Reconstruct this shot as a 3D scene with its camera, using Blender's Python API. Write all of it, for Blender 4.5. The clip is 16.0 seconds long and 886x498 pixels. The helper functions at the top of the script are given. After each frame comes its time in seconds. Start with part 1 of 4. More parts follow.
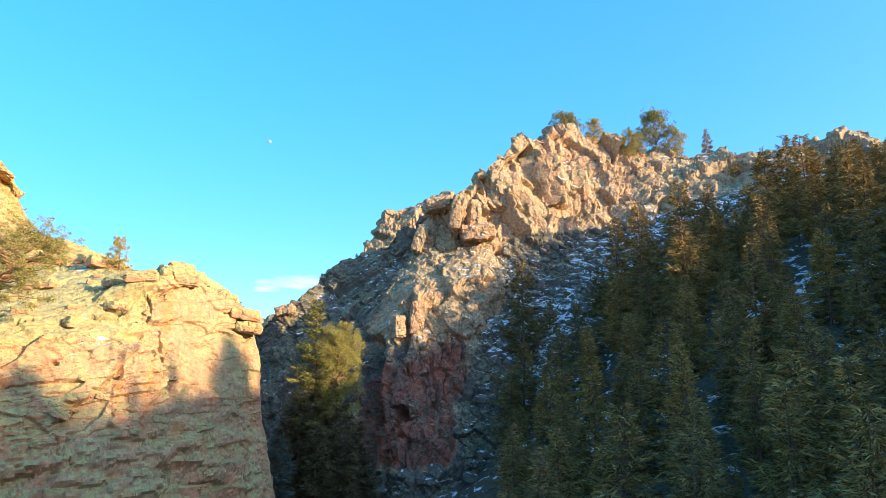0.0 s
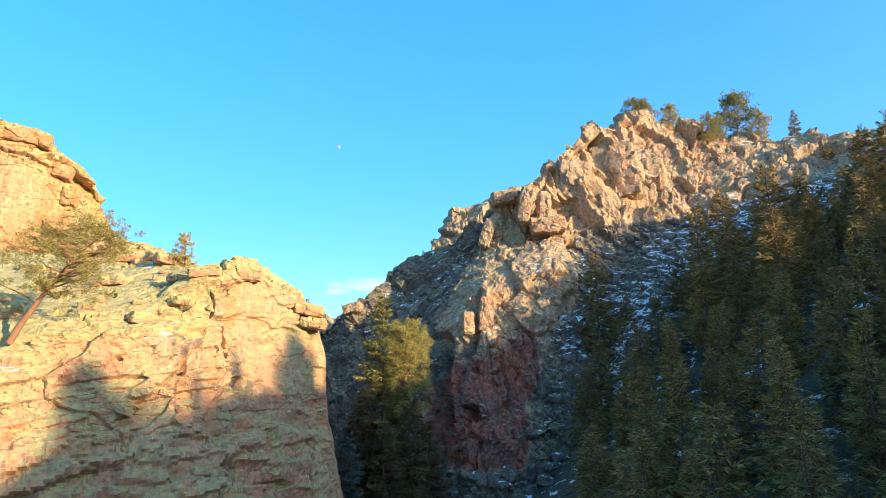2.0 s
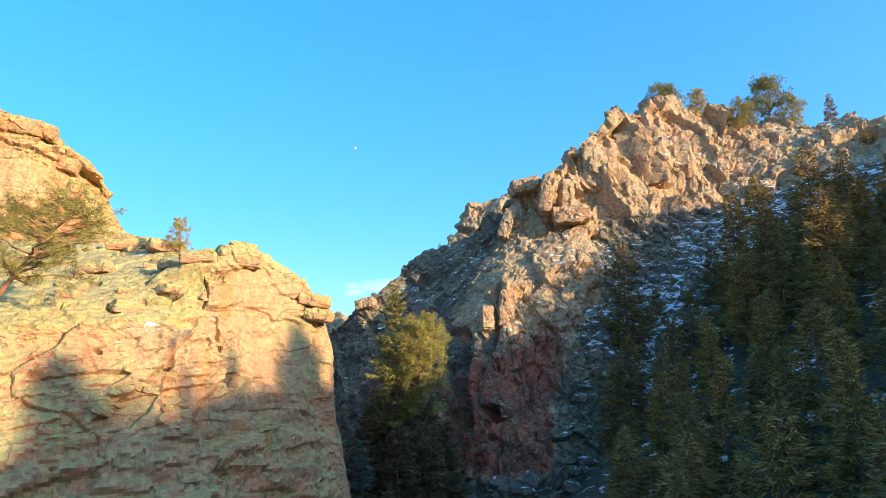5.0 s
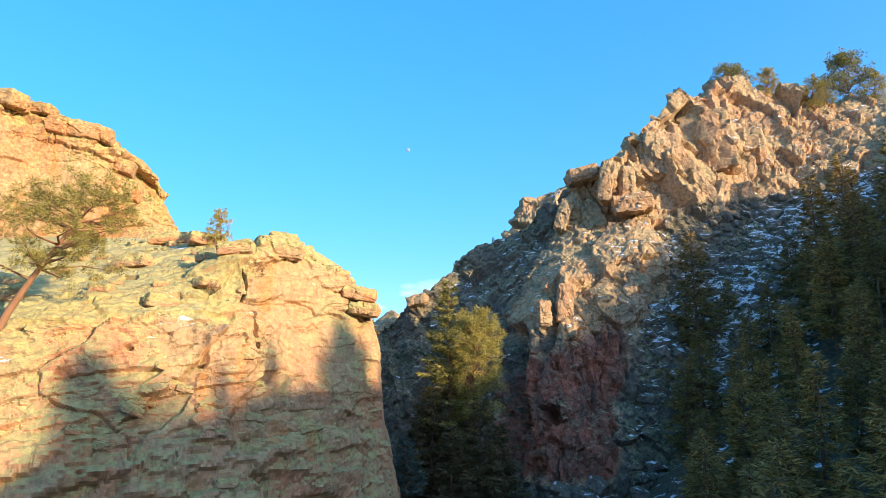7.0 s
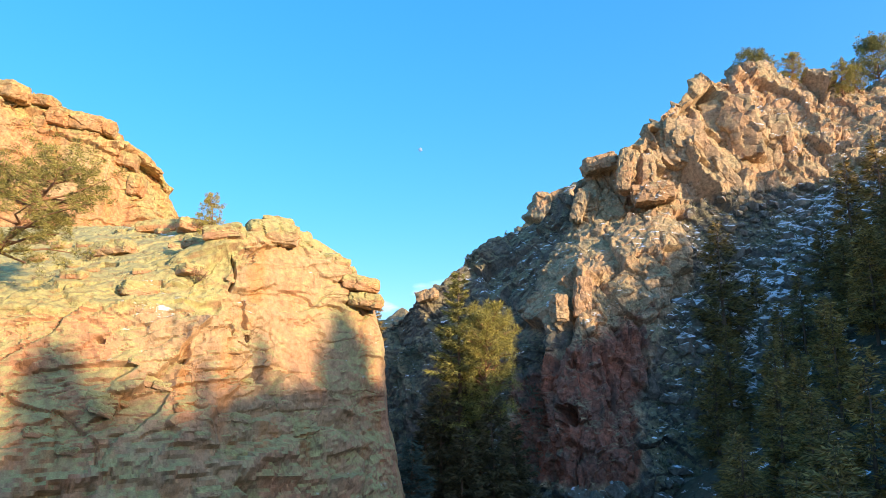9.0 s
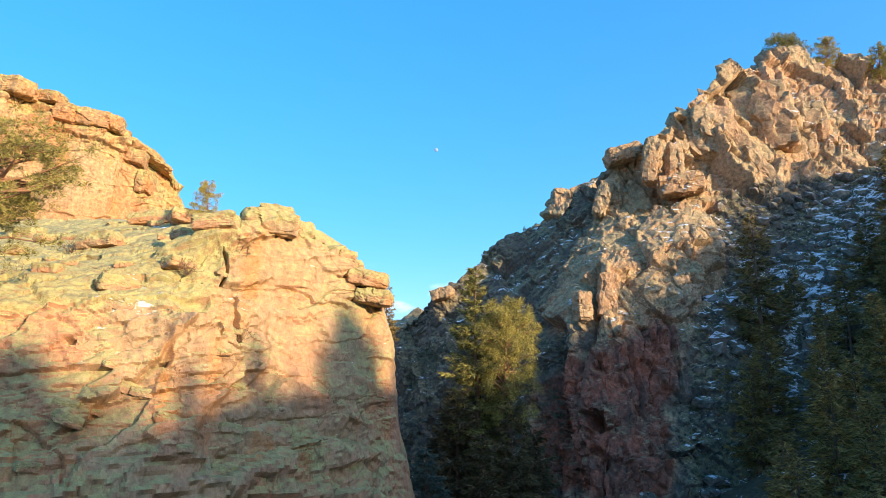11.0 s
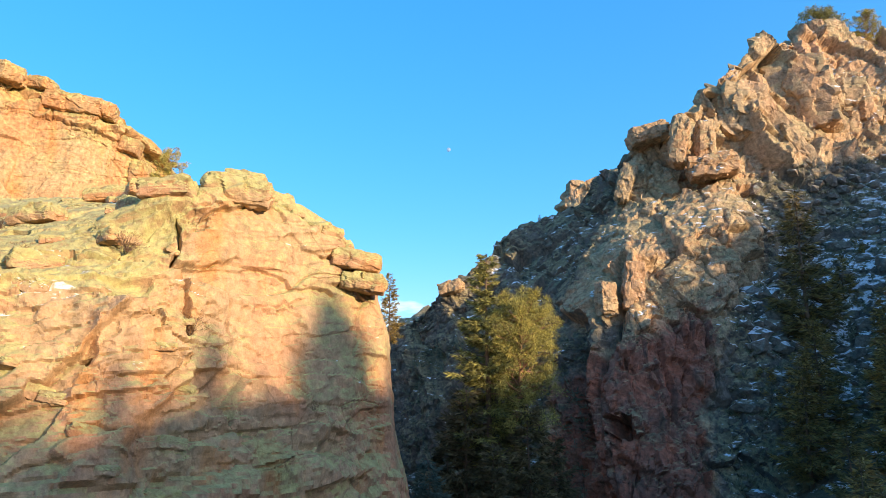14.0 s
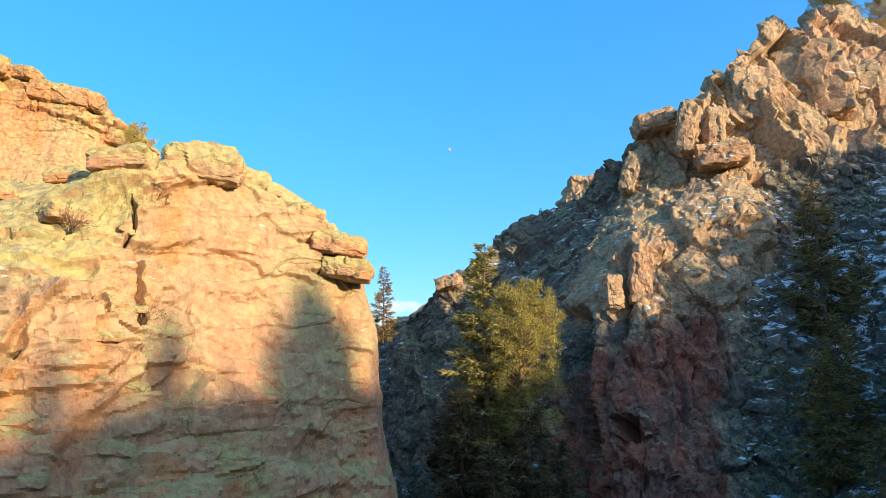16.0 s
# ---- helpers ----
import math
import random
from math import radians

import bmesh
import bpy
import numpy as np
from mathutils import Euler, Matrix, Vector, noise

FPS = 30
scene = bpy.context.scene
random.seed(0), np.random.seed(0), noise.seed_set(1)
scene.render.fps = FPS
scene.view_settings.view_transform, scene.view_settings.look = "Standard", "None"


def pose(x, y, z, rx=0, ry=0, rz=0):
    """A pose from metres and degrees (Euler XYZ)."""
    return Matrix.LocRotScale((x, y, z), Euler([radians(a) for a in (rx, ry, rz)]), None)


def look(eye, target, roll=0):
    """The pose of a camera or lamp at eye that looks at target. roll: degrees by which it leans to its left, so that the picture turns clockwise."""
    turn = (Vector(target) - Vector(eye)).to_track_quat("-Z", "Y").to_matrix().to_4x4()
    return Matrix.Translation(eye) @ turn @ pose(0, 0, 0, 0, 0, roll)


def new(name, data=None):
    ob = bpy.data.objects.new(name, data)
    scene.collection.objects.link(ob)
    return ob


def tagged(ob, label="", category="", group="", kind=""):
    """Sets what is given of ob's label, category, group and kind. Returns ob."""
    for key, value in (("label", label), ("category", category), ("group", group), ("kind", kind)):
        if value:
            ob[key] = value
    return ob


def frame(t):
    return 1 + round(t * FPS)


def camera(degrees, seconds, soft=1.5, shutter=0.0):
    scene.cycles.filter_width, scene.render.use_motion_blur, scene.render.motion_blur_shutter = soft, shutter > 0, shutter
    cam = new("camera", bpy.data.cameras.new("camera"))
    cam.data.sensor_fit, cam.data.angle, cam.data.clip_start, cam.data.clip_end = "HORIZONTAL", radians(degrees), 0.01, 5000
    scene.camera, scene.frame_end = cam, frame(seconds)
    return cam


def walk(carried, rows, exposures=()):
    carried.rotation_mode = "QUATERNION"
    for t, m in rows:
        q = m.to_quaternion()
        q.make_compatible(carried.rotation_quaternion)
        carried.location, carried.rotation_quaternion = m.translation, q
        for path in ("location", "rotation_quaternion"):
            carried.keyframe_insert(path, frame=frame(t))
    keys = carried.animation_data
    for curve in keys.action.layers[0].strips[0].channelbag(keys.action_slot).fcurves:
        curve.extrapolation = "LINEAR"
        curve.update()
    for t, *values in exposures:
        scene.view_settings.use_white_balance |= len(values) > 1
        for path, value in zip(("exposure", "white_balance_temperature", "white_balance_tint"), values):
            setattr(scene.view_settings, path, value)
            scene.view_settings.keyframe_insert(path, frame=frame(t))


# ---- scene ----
import itertools

cam = camera(68.5, 16.0, soft=0.5)
METRES, EYE, TILT, LEAN, TURN = 30.0, 24.0, 11.0, 0.0, 0.0
ROWS = [
    (0.0, 0.0, 0.0, 0.0, 0.0, 0.0, -0.0),
    (0.5, 0.0011, 0.022, -0.0069, 0.07, 0.01, 0.03),
    (1.0, -0.0007, 0.0433, -0.0138, 4.01, 0.06, 0.81),
    (1.5, -0.0002, 0.0714, -0.0218, 5.99, 0.12, 1.13),
    (2.0, -0.0022, 0.0982, -0.0294, 6.0, 0.12, 1.12),
    (2.5, -0.0043, 0.124, -0.0365, 5.99, 0.11, 1.12),
    (3.0, -0.0069, 0.15, -0.0435, 6.13, 0.14, 1.15),
    (3.5, -0.0094, 0.1773, -0.05, 6.39, 0.15, 1.19),
    (4.0, -0.0131, 0.2054, -0.057, 6.39, 0.16, 1.19),
    (4.5, -0.0167, 0.2345, -0.0638, 6.39, 0.16, 1.18),
    (5.0, -0.0233, 0.2633, -0.072, 7.45, 0.22, 1.43),
    (7.5, -0.0385, 0.4164, -0.1069, 12.76, 0.38, 2.37),
    (8.0, -0.0437, 0.449, -0.1147, 12.92, 0.38, 2.39),
    (8.5, -0.0493, 0.4815, -0.1226, 13.03, 0.37, 2.4),
    (9.0, -0.0552, 0.513, -0.1298, 13.37, 0.39, 2.44),
    (11.5, -0.0906, 0.678, -0.1544, 15.11, 0.52, 2.75),
    (12.0, -0.0968, 0.7156, -0.1618, 15.37, 0.55, 2.79),
    (12.5, -0.1034, 0.7517, -0.1681, 15.6, 0.57, 2.83),
    (13.0, -0.1105, 0.7859, -0.1747, 15.74, 0.57, 2.85),
    (13.5, -0.1177, 0.8201, -0.1813, 15.84, 0.57, 2.87),
    (14.0, -0.1248, 0.8549, -0.1886, 15.95, 0.56, 2.9),
    (14.5, -0.1319, 0.8893, -0.1963, 15.97, 0.56, 2.91),
    (15.0, -0.1382, 0.9203, -0.2023, 15.96, 0.58, 2.91),
    (15.5, -0.1427, 0.9472, -0.2101, 15.98, 0.58, 2.91),
    (16.0, -0.1437, 0.9626, -0.215, 15.98, 0.58, 2.94),
]
walk(cam, [(t, pose(0, 0, EYE, TILT, LEAN, TURN) @ pose(METRES * x, METRES * y, METRES * z, 90 + pitch, roll, yaw)) for t, x, y, z, yaw, pitch, roll in ROWS],
     exposures=[(0.0, 1.0), (1.5, 0.92), (5.0, 0.8), (9.0, 0.7), (16.0, 0.62)])

# ---------------------------------------------------------------- light
SUN_AZ, SUN_EL = math.atan2(0.9, -0.43), radians(14)
SUN = Vector((math.sin(SUN_AZ) * math.cos(SUN_EL), math.cos(SUN_AZ) * math.cos(SUN_EL), math.sin(SUN_EL)))


def build_world():
    w = bpy.data.worlds.new("sky")
    scene.world = w
    w.use_nodes = True
    nt = w.node_tree
    nt.nodes.clear()
    out = nt.nodes.new("ShaderNodeOutputWorld")
    bg = nt.nodes.new("ShaderNodeBackground")
    sky = nt.nodes.new("ShaderNodeTexSky")
    sky.sky_type, sky.sun_disc = "NISHITA", False
    sky.sun_elevation, sky.sun_rotation = SUN_EL, SUN_AZ
    sky.altitude, sky.air_density, sky.dust_density, sky.ozone_density = 1500, 1.0, 6.0, 5.0
    hsv = nt.nodes.new("ShaderNodeHueSaturation")
    hsv.inputs["Saturation"].default_value = 1.63
    hsv.inputs["Value"].default_value = 3.1
    hsv.inputs["Hue"].default_value = 0.504
    gam = nt.nodes.new("ShaderNodeGamma")
    gam.inputs["Gamma"].default_value = 0.5
    # thin fair-weather clouds low over the canyon mouth
    tc = nt.nodes.new("ShaderNodeTexCoord")
    mp = nt.nodes.new("ShaderNodeMapping")
    mp.inputs["Scale"].default_value = (9, 9, 30)
    nz = nt.nodes.new("ShaderNodeTexNoise")
    nz.inputs["Scale"].default_value, nz.inputs["Detail"].default_value = 1.0, 6
    ramp = nt.nodes.new("ShaderNodeMapRange")
    ramp.inputs["From Min"].default_value, ramp.inputs["From Max"].default_value = 0.56, 0.74
    sep = nt.nodes.new("ShaderNodeSeparateXYZ")
    low = nt.nodes.new("ShaderNodeMapRange")
    low.inputs["From Min"].default_value, low.inputs["From Max"].default_value = 0.17, 0.10
    mul = nt.nodes.new("ShaderNodeMath")
    mul.operation = "MULTIPLY"
    mix = nt.nodes.new("ShaderNodeMix")
    mix.data_type = "RGBA"
    mix.inputs["B"].default_value = (6.2, 6.5, 6.8, 1)
    ln = nt.links.new
    ln(tc.outputs["Generated"], mp.inputs["Vector"])
    ln(mp.outputs["Vector"], nz.inputs["Vector"])
    ln(nz.outputs["Fac"], ramp.inputs["Value"])
    ln(tc.outputs["Generated"], sep.inputs["Vector"])
    ln(sep.outputs["Z"], low.inputs["Value"])
    ln(ramp.outputs["Result"], mul.inputs[0])
    ln(low.outputs["Result"], mul.inputs[1])
    ln(sky.outputs["Color"], gam.inputs["Color"])
    ln(gam.outputs["Color"], hsv.inputs["Color"])
    ln(hsv.outputs["Color"], mix.inputs["A"])
    ln(mul.outputs["Value"], mix.inputs["Factor"])
    ln(mix.outputs["Result"], bg.inputs["Color"])
    bg.inputs["Strength"].default_value = 0.15
    ln(bg.outputs["Background"], out.inputs["Surface"])


build_world()
sun = new("sun", bpy.data.lights.new("sun", "SUN"))
sun.data.energy, sun.data.angle, sun.data.color = 5.0, radians(0.53), (1.0, 0.76, 0.47)
sun.matrix_world = look(SUN * 200, (0, 0, 0))


# ---------------------------------------------------------------- noise tools
def mixed(h):
    h = (h ^ (h >> np.uint64(29))) * np.uint64(0xBF58476D1CE4E5B9)
    return h ^ (h >> np.uint64(32))


def hash3(i, j, k, seed):
    """A well-mixed number for each lattice cell."""
    u = np.uint64
    h = i.astype(u) * u(0x9E3779B97F4A7C15) + j.astype(u) * u(0xC2B2AE3D27D4EB4F) + k.astype(u) * u(0x165667B19E3779F9) + u(seed * 1000003 + 12345)
    return mixed(mixed(h))


def rnd(h, n):
    """The n-th of some independent fractions, 0 to 1, out of one cell number."""
    h = h * np.uint64(2 * n + 0x2545F491) + np.uint64(n * 0x9E3779B1)
    return (((h ^ (h >> np.uint64(31))) >> np.uint64(20)) & np.uint64(0xFFFF)).astype(np.float32) / 65535.0


def vnoise(p, seed=0):
    """Smooth value noise, -1 to 1, at the points p (n, 3)."""
    f = np.floor(p)
    d = (p - f).astype(np.float32)
    d = d * d * (3 - 2 * d)
    f = f.astype(np.int64)
    out = np.zeros(len(p), np.float32)
    for a in (0, 1):
        for b in (0, 1):
            for c in (0, 1):
                w = (d[:, 0] if a else 1 - d[:, 0]) * (d[:, 1] if b else 1 - d[:, 1]) * (d[:, 2] if c else 1 - d[:, 2])
                out += w * rnd(hash3(f[:, 0] + a, f[:, 1] + b, f[:, 2] + c, seed), 1)
    return out * 2 - 1


def fbm(p, seed=0, octaves=4):
    out, amp = np.zeros(len(p), np.float32), 1.0
    for o in range(octaves):
        out += amp * vnoise(p * 2.03 ** o + o * 17.3, seed + o)
        amp *= 0.5
    return out


def blocks(p, seed=0, tilt=0.8, edge=0.1):
    """Jointed rock: the height of each cell's own tilted facet, stepping over to its neighbour's within edge, and the distance from the joints."""
    base = np.floor(p).astype(np.int64)
    n = len(p)
    f1, f2 = np.full(n, 9.0, np.float32), np.full(n, 9.0, np.float32)
    id1, id2 = np.zeros(n, np.uint64), np.zeros(n, np.uint64)
    v1, v2 = np.zeros((n, 3), np.float32), np.zeros((n, 3), np.float32)
    frac = (p - base).astype(np.float32)
    side = np.where(frac > 0.5, 1, -1)
    near = [[side[:, k] * (corner >> k & 1) for k in range(3)] for corner in range(8)]
    if n < 60000:
        near = list(itertools.product((-1, 0, 1), repeat=3))
    for a, b, c in near:
        h = hash3(base[:, 0] + a, base[:, 1] + b, base[:, 2] + c, seed)
        v = np.stack([frac[:, 0] - a - 0.15 - 0.7 * rnd(h, 1), frac[:, 1] - b - 0.15 - 0.7 * rnd(h, 2), frac[:, 2] - c - 0.15 - 0.7 * rnd(h, 3)], 1).astype(np.float32)
        d = np.sqrt((v * v).sum(1))
        first = d < f1
        second = ~first & (d < f2)
        f2[first], id2[first], v2[first] = f1[first], id1[first], v1[first]
        f1[first], id1[first], v1[first] = d[first], h[first], v[first]
        f2[second], id2[second], v2[second] = d[second], h[second], v[second]

    def facet(i, v):
        g = np.stack([rnd(i, 4), rnd(i, 5), rnd(i, 6)], 1) - 0.5
        return rnd(i, 7) - 0.5 + tilt * (g * v).sum(1) * 2

    e = f2 - f1
    own = np.clip(e / edge, 0, 1)
    own = 0.5 + 0.5 * own * (2 - own)
    return facet(id1, v1) * own + facet(id2, v2) * (1 - own), e


def turned(p, rx, ry, rz):
    m = np.array(Euler((radians(rx), radians(ry), radians(rz))).to_matrix())
    return p @ m.T


def spline(xs, ys, q):
    xs, ys = np.asarray(xs, float), np.asarray(ys, float)
    m = np.gradient(ys, xs)
    k = np.clip(np.searchsorted(xs, q) - 1, 0, len(xs) - 2)
    h = xs[k + 1] - xs[k]
    t = (q - xs[k]) / h
    return ((2 * t ** 3 - 3 * t ** 2 + 1) * ys[k] + (t ** 3 - 2 * t ** 2 + t) * h * m[k]
            + (-2 * t ** 3 + 3 * t ** 2) * ys[k + 1] + (t ** 3 - t ** 2) * h * m[k + 1])


def loft(levels, nu, nv, share=None, span=None):
    """A sheet through guide lines, each a list of (x, y, z) with the same number of stations. Returns (nv, nu, 3).
    share: how finely each strip between two lines is cut; span: the stations between which most columns lie."""
    arr = np.array(levels, float)
    ns = arr.shape[1]
    u = np.linspace(0, ns - 1, nu)
    if span:
        q = [0, 0.06, 0.93, 1] if span[1] < ns - 1 else [0, 0.06, 0.999, 1]
        u = np.interp(np.linspace(0, 1, nu), q, [0, span[0], span[1], ns - 1])
    lines = np.stack([np.stack([spline(range(ns), lv[:, a], u) for a in range(3)], 1) for lv in arr])
    seg = np.linalg.norm(np.diff(lines, axis=0), axis=2).mean(1)
    if share:
        seg = seg * np.array(share)
    at = np.concatenate([[0], np.cumsum(seg)]) / seg.sum()
    v = np.linspace(0, 1, nv)
    k = np.clip(np.searchsorted(at, v) - 1, 0, len(at) - 2)
    t = ((v - at[k]) / (at[k + 1] - at[k]))[:, None, None]
    g = lines[k] * (1 - t) + lines[k + 1] * t
    for _ in range(4):
        g[1:-1] = (g[:-2] + 2 * g[1:-1] + g[2:]) / 4
    return g


def normals(g):
    n = np.cross(np.gradient(g, axis=1), np.gradient(g, axis=0))
    return n / np.maximum(np.linalg.norm(n, axis=2, keepdims=True), 1e-9)


def smooth_normals(g, rounds=12):
    n = normals(g)
    for _ in range(rounds):
        n[1:-1] = (n[:-2] + 2 * n[1:-1] + n[2:]) / 4
        n[:, 1:-1] = (n[:, :-2] + 2 * n[:, 1:-1] + n[:, 2:]) / 4
    return n / np.maximum(np.linalg.norm(n, axis=2, keepdims=True), 1e-9)


def mesh_from(name, verts, faces, material, smooth=False):
    """faces: (n, 3) or (n, 4) array."""
    me = bpy.data.meshes.new(name)
    k = faces.shape[1]
    me.vertices.add(len(verts))
    me.vertices.foreach_set("co", np.asarray(verts, np.float32).ravel())
    me.loops.add(faces.size)
    me.loops.foreach_set("vertex_index", faces.astype(np.int32).ravel())
    me.polygons.add(len(faces))
    me.polygons.foreach_set("loop_start", np.arange(0, faces.size, k, dtype=np.int32))
    me.polygons.foreach_set("use_smooth", np.full(len(faces), smooth))
    me.update(calc_edges=True)
    me.validate()
    if material:
        me.materials.append(material)
    return me


def masked(me, **masks):
    """Keep masks of rock kinds and of painted shade on a sheet's points, for its material."""
    for name, values in masks.items():
        me.attributes.new(name, "FLOAT", "POINT").data.foreach_set("value", np.asarray(values, np.float32).ravel())
    return me


def crisp(me, degrees=14):
    """Smooth small facets, keep the broken edges sharp."""
    me.polygons.foreach_set("use_smooth", np.full(len(me.polygons), True))
    me.set_sharp_from_angle(angle=radians(degrees))
    return me


def grid_mesh(name, g, material, smooth=False, flip=False):
    nv, nu = g.shape[:2]
    i = np.arange((nv - 1) * nu).reshape(nv - 1, nu)[:, :-1].ravel()
    f = np.stack([i, i + 1, i + nu + 1, i + nu], 1)
    return mesh_from(name, g.reshape(-1, 3), f[:, ::-1] if flip else f, material, smooth)


# ---------------------------------------------------------------- materials
class Nodes:
    def __init__(self, name):
        self.mat = bpy.data.materials.new(name)
        self.mat.use_nodes = True
        self.nt = self.mat.node_tree
        self.nt.nodes.clear()
        self.out = self.nt.nodes.new("ShaderNodeOutputMaterial")
        self.bsdf = self.nt.nodes.new("ShaderNodeBsdfPrincipled")
        self.nt.links.new(self.bsdf.outputs["BSDF"], self.out.inputs["Surface"])
        self.geo = self.nt.nodes.new("ShaderNodeNewGeometry")

    def link(self, a, b):
        self.nt.links.new(a, b)

    def noise(self, scale, detail=4, stretch=(1, 1, 1), rough=0.55, turn=(0, 0, 0)):
        mp = self.nt.nodes.new("ShaderNodeMapping")
        mp.inputs["Scale"].default_value = stretch
        mp.inputs["Rotation"].default_value = turn
        n = self.nt.nodes.new("ShaderNodeTexNoise")
        n.inputs["Scale"].default_value, n.inputs["Detail"].default_value, n.inputs["Roughness"].default_value = scale, detail, rough
        self.link(self.geo.outputs["Position"], mp.inputs["Vector"])
        self.link(mp.outputs["Vector"], n.inputs["Vector"])
        return n.outputs["Fac"]

    def span(self, value, a, b, lo=0.0, hi=1.0):
        n = self.nt.nodes.new("ShaderNodeMapRange")
        n.inputs["From Min"].default_value, n.inputs["From Max"].default_value = a, b
        n.inputs["To Min"].default_value, n.inputs["To Max"].default_value = lo, hi
        self.link(value, n.inputs["Value"])
        return n.outputs["Result"]

    def math(self, op, a, b):
        n = self.nt.nodes.new("ShaderNodeMath")
        n.operation = op
        for s, v in zip(n.inputs, (a, b)):
            if isinstance(v, (int, float)):
                s.default_value = v
            else:
                self.link(v, s)
        return n.outputs["Value"]

    def mix(self, fac, a, b, kind="MIX"):
        n = self.nt.nodes.new("ShaderNodeMix")
        n.data_type, n.blend_type = "RGBA", kind
        for s, v in ((n.inputs["Factor"], fac), (n.inputs["A"], a), (n.inputs["B"], b)):
            if isinstance(v, tuple):
                s.default_value = (*v, 1)
            elif isinstance(v, (int, float)):
                s.default_value = v
            else:
                self.link(v, s)
        return n.outputs["Result"]

    def cracks(self, scale, stretch, width):
        """Broken joint lines between warped cells: 1 on a joint."""
        warp = self.nt.nodes.new("ShaderNodeTexNoise")
        warp.inputs["Scale"].default_value, warp.inputs["Detail"].default_value = scale * 1.6, 4
        self.link(self.geo.outputs["Position"], warp.inputs["Vector"])
        add = self.nt.nodes.new("ShaderNodeVectorMath")
        add.operation = "MULTIPLY_ADD"
        add.inputs[1].default_value = (0.3 / scale,) * 3
        self.link(warp.outputs["Color"], add.inputs[0])
        self.link(self.geo.outputs["Position"], add.inputs[2])
        mp = self.nt.nodes.new("ShaderNodeMapping")
        mp.inputs["Scale"].default_value = stretch
        mp.inputs["Rotation"].default_value = (0.3, 0.5, 0.4)
        v = self.nt.nodes.new("ShaderNodeTexVoronoi")
        v.feature = "DISTANCE_TO_EDGE"
        v.inputs["Scale"].default_value = scale
        self.link(add.outputs["Vector"], mp.inputs["Vector"])
        self.link(mp.outputs["Vector"], v.inputs["Vector"])
        line = self.span(v.outputs["Distance"], width, width * 0.3)
        return self.math("MULTIPLY", line, self.span(self.noise(scale * 0.8, 3), 0.46, 0.58))

    def mask(self, name):
        n = self.nt.nodes.new("ShaderNodeAttribute")
        n.attribute_name = name
        return n.outputs["Fac"]

    def up(self):
        s = self.nt.nodes.new("ShaderNodeSeparateXYZ")
        self.link(self.geo.outputs["Normal"], s.inputs["Vector"])
        return s.outputs["Z"]

    def bump(self, height, strength, distance, before=None):
        b = self.nt.nodes.new("ShaderNodeBump")
        b.inputs["Strength"].default_value, b.inputs["Distance"].default_value = strength, distance
        self.link(height, b.inputs["Height"])
        if before:
            self.link(before, b.inputs["Normal"])
        return b.outputs["Normal"]

    def done(self, colour, rough=0.9, normal=None):
        if isinstance(colour, tuple):
            self.bsdf.inputs["Base Color"].default_value = (*colour, 1)
        else:
            self.link(colour, self.bsdf.inputs["Base Color"])
        self.bsdf.inputs["Roughness"].default_value = rough
        self.bsdf.inputs["Specular IOR Level"].default_value = 0.25
        if normal:
            self.link(normal, self.bsdf.inputs["Normal"])
        return self.mat


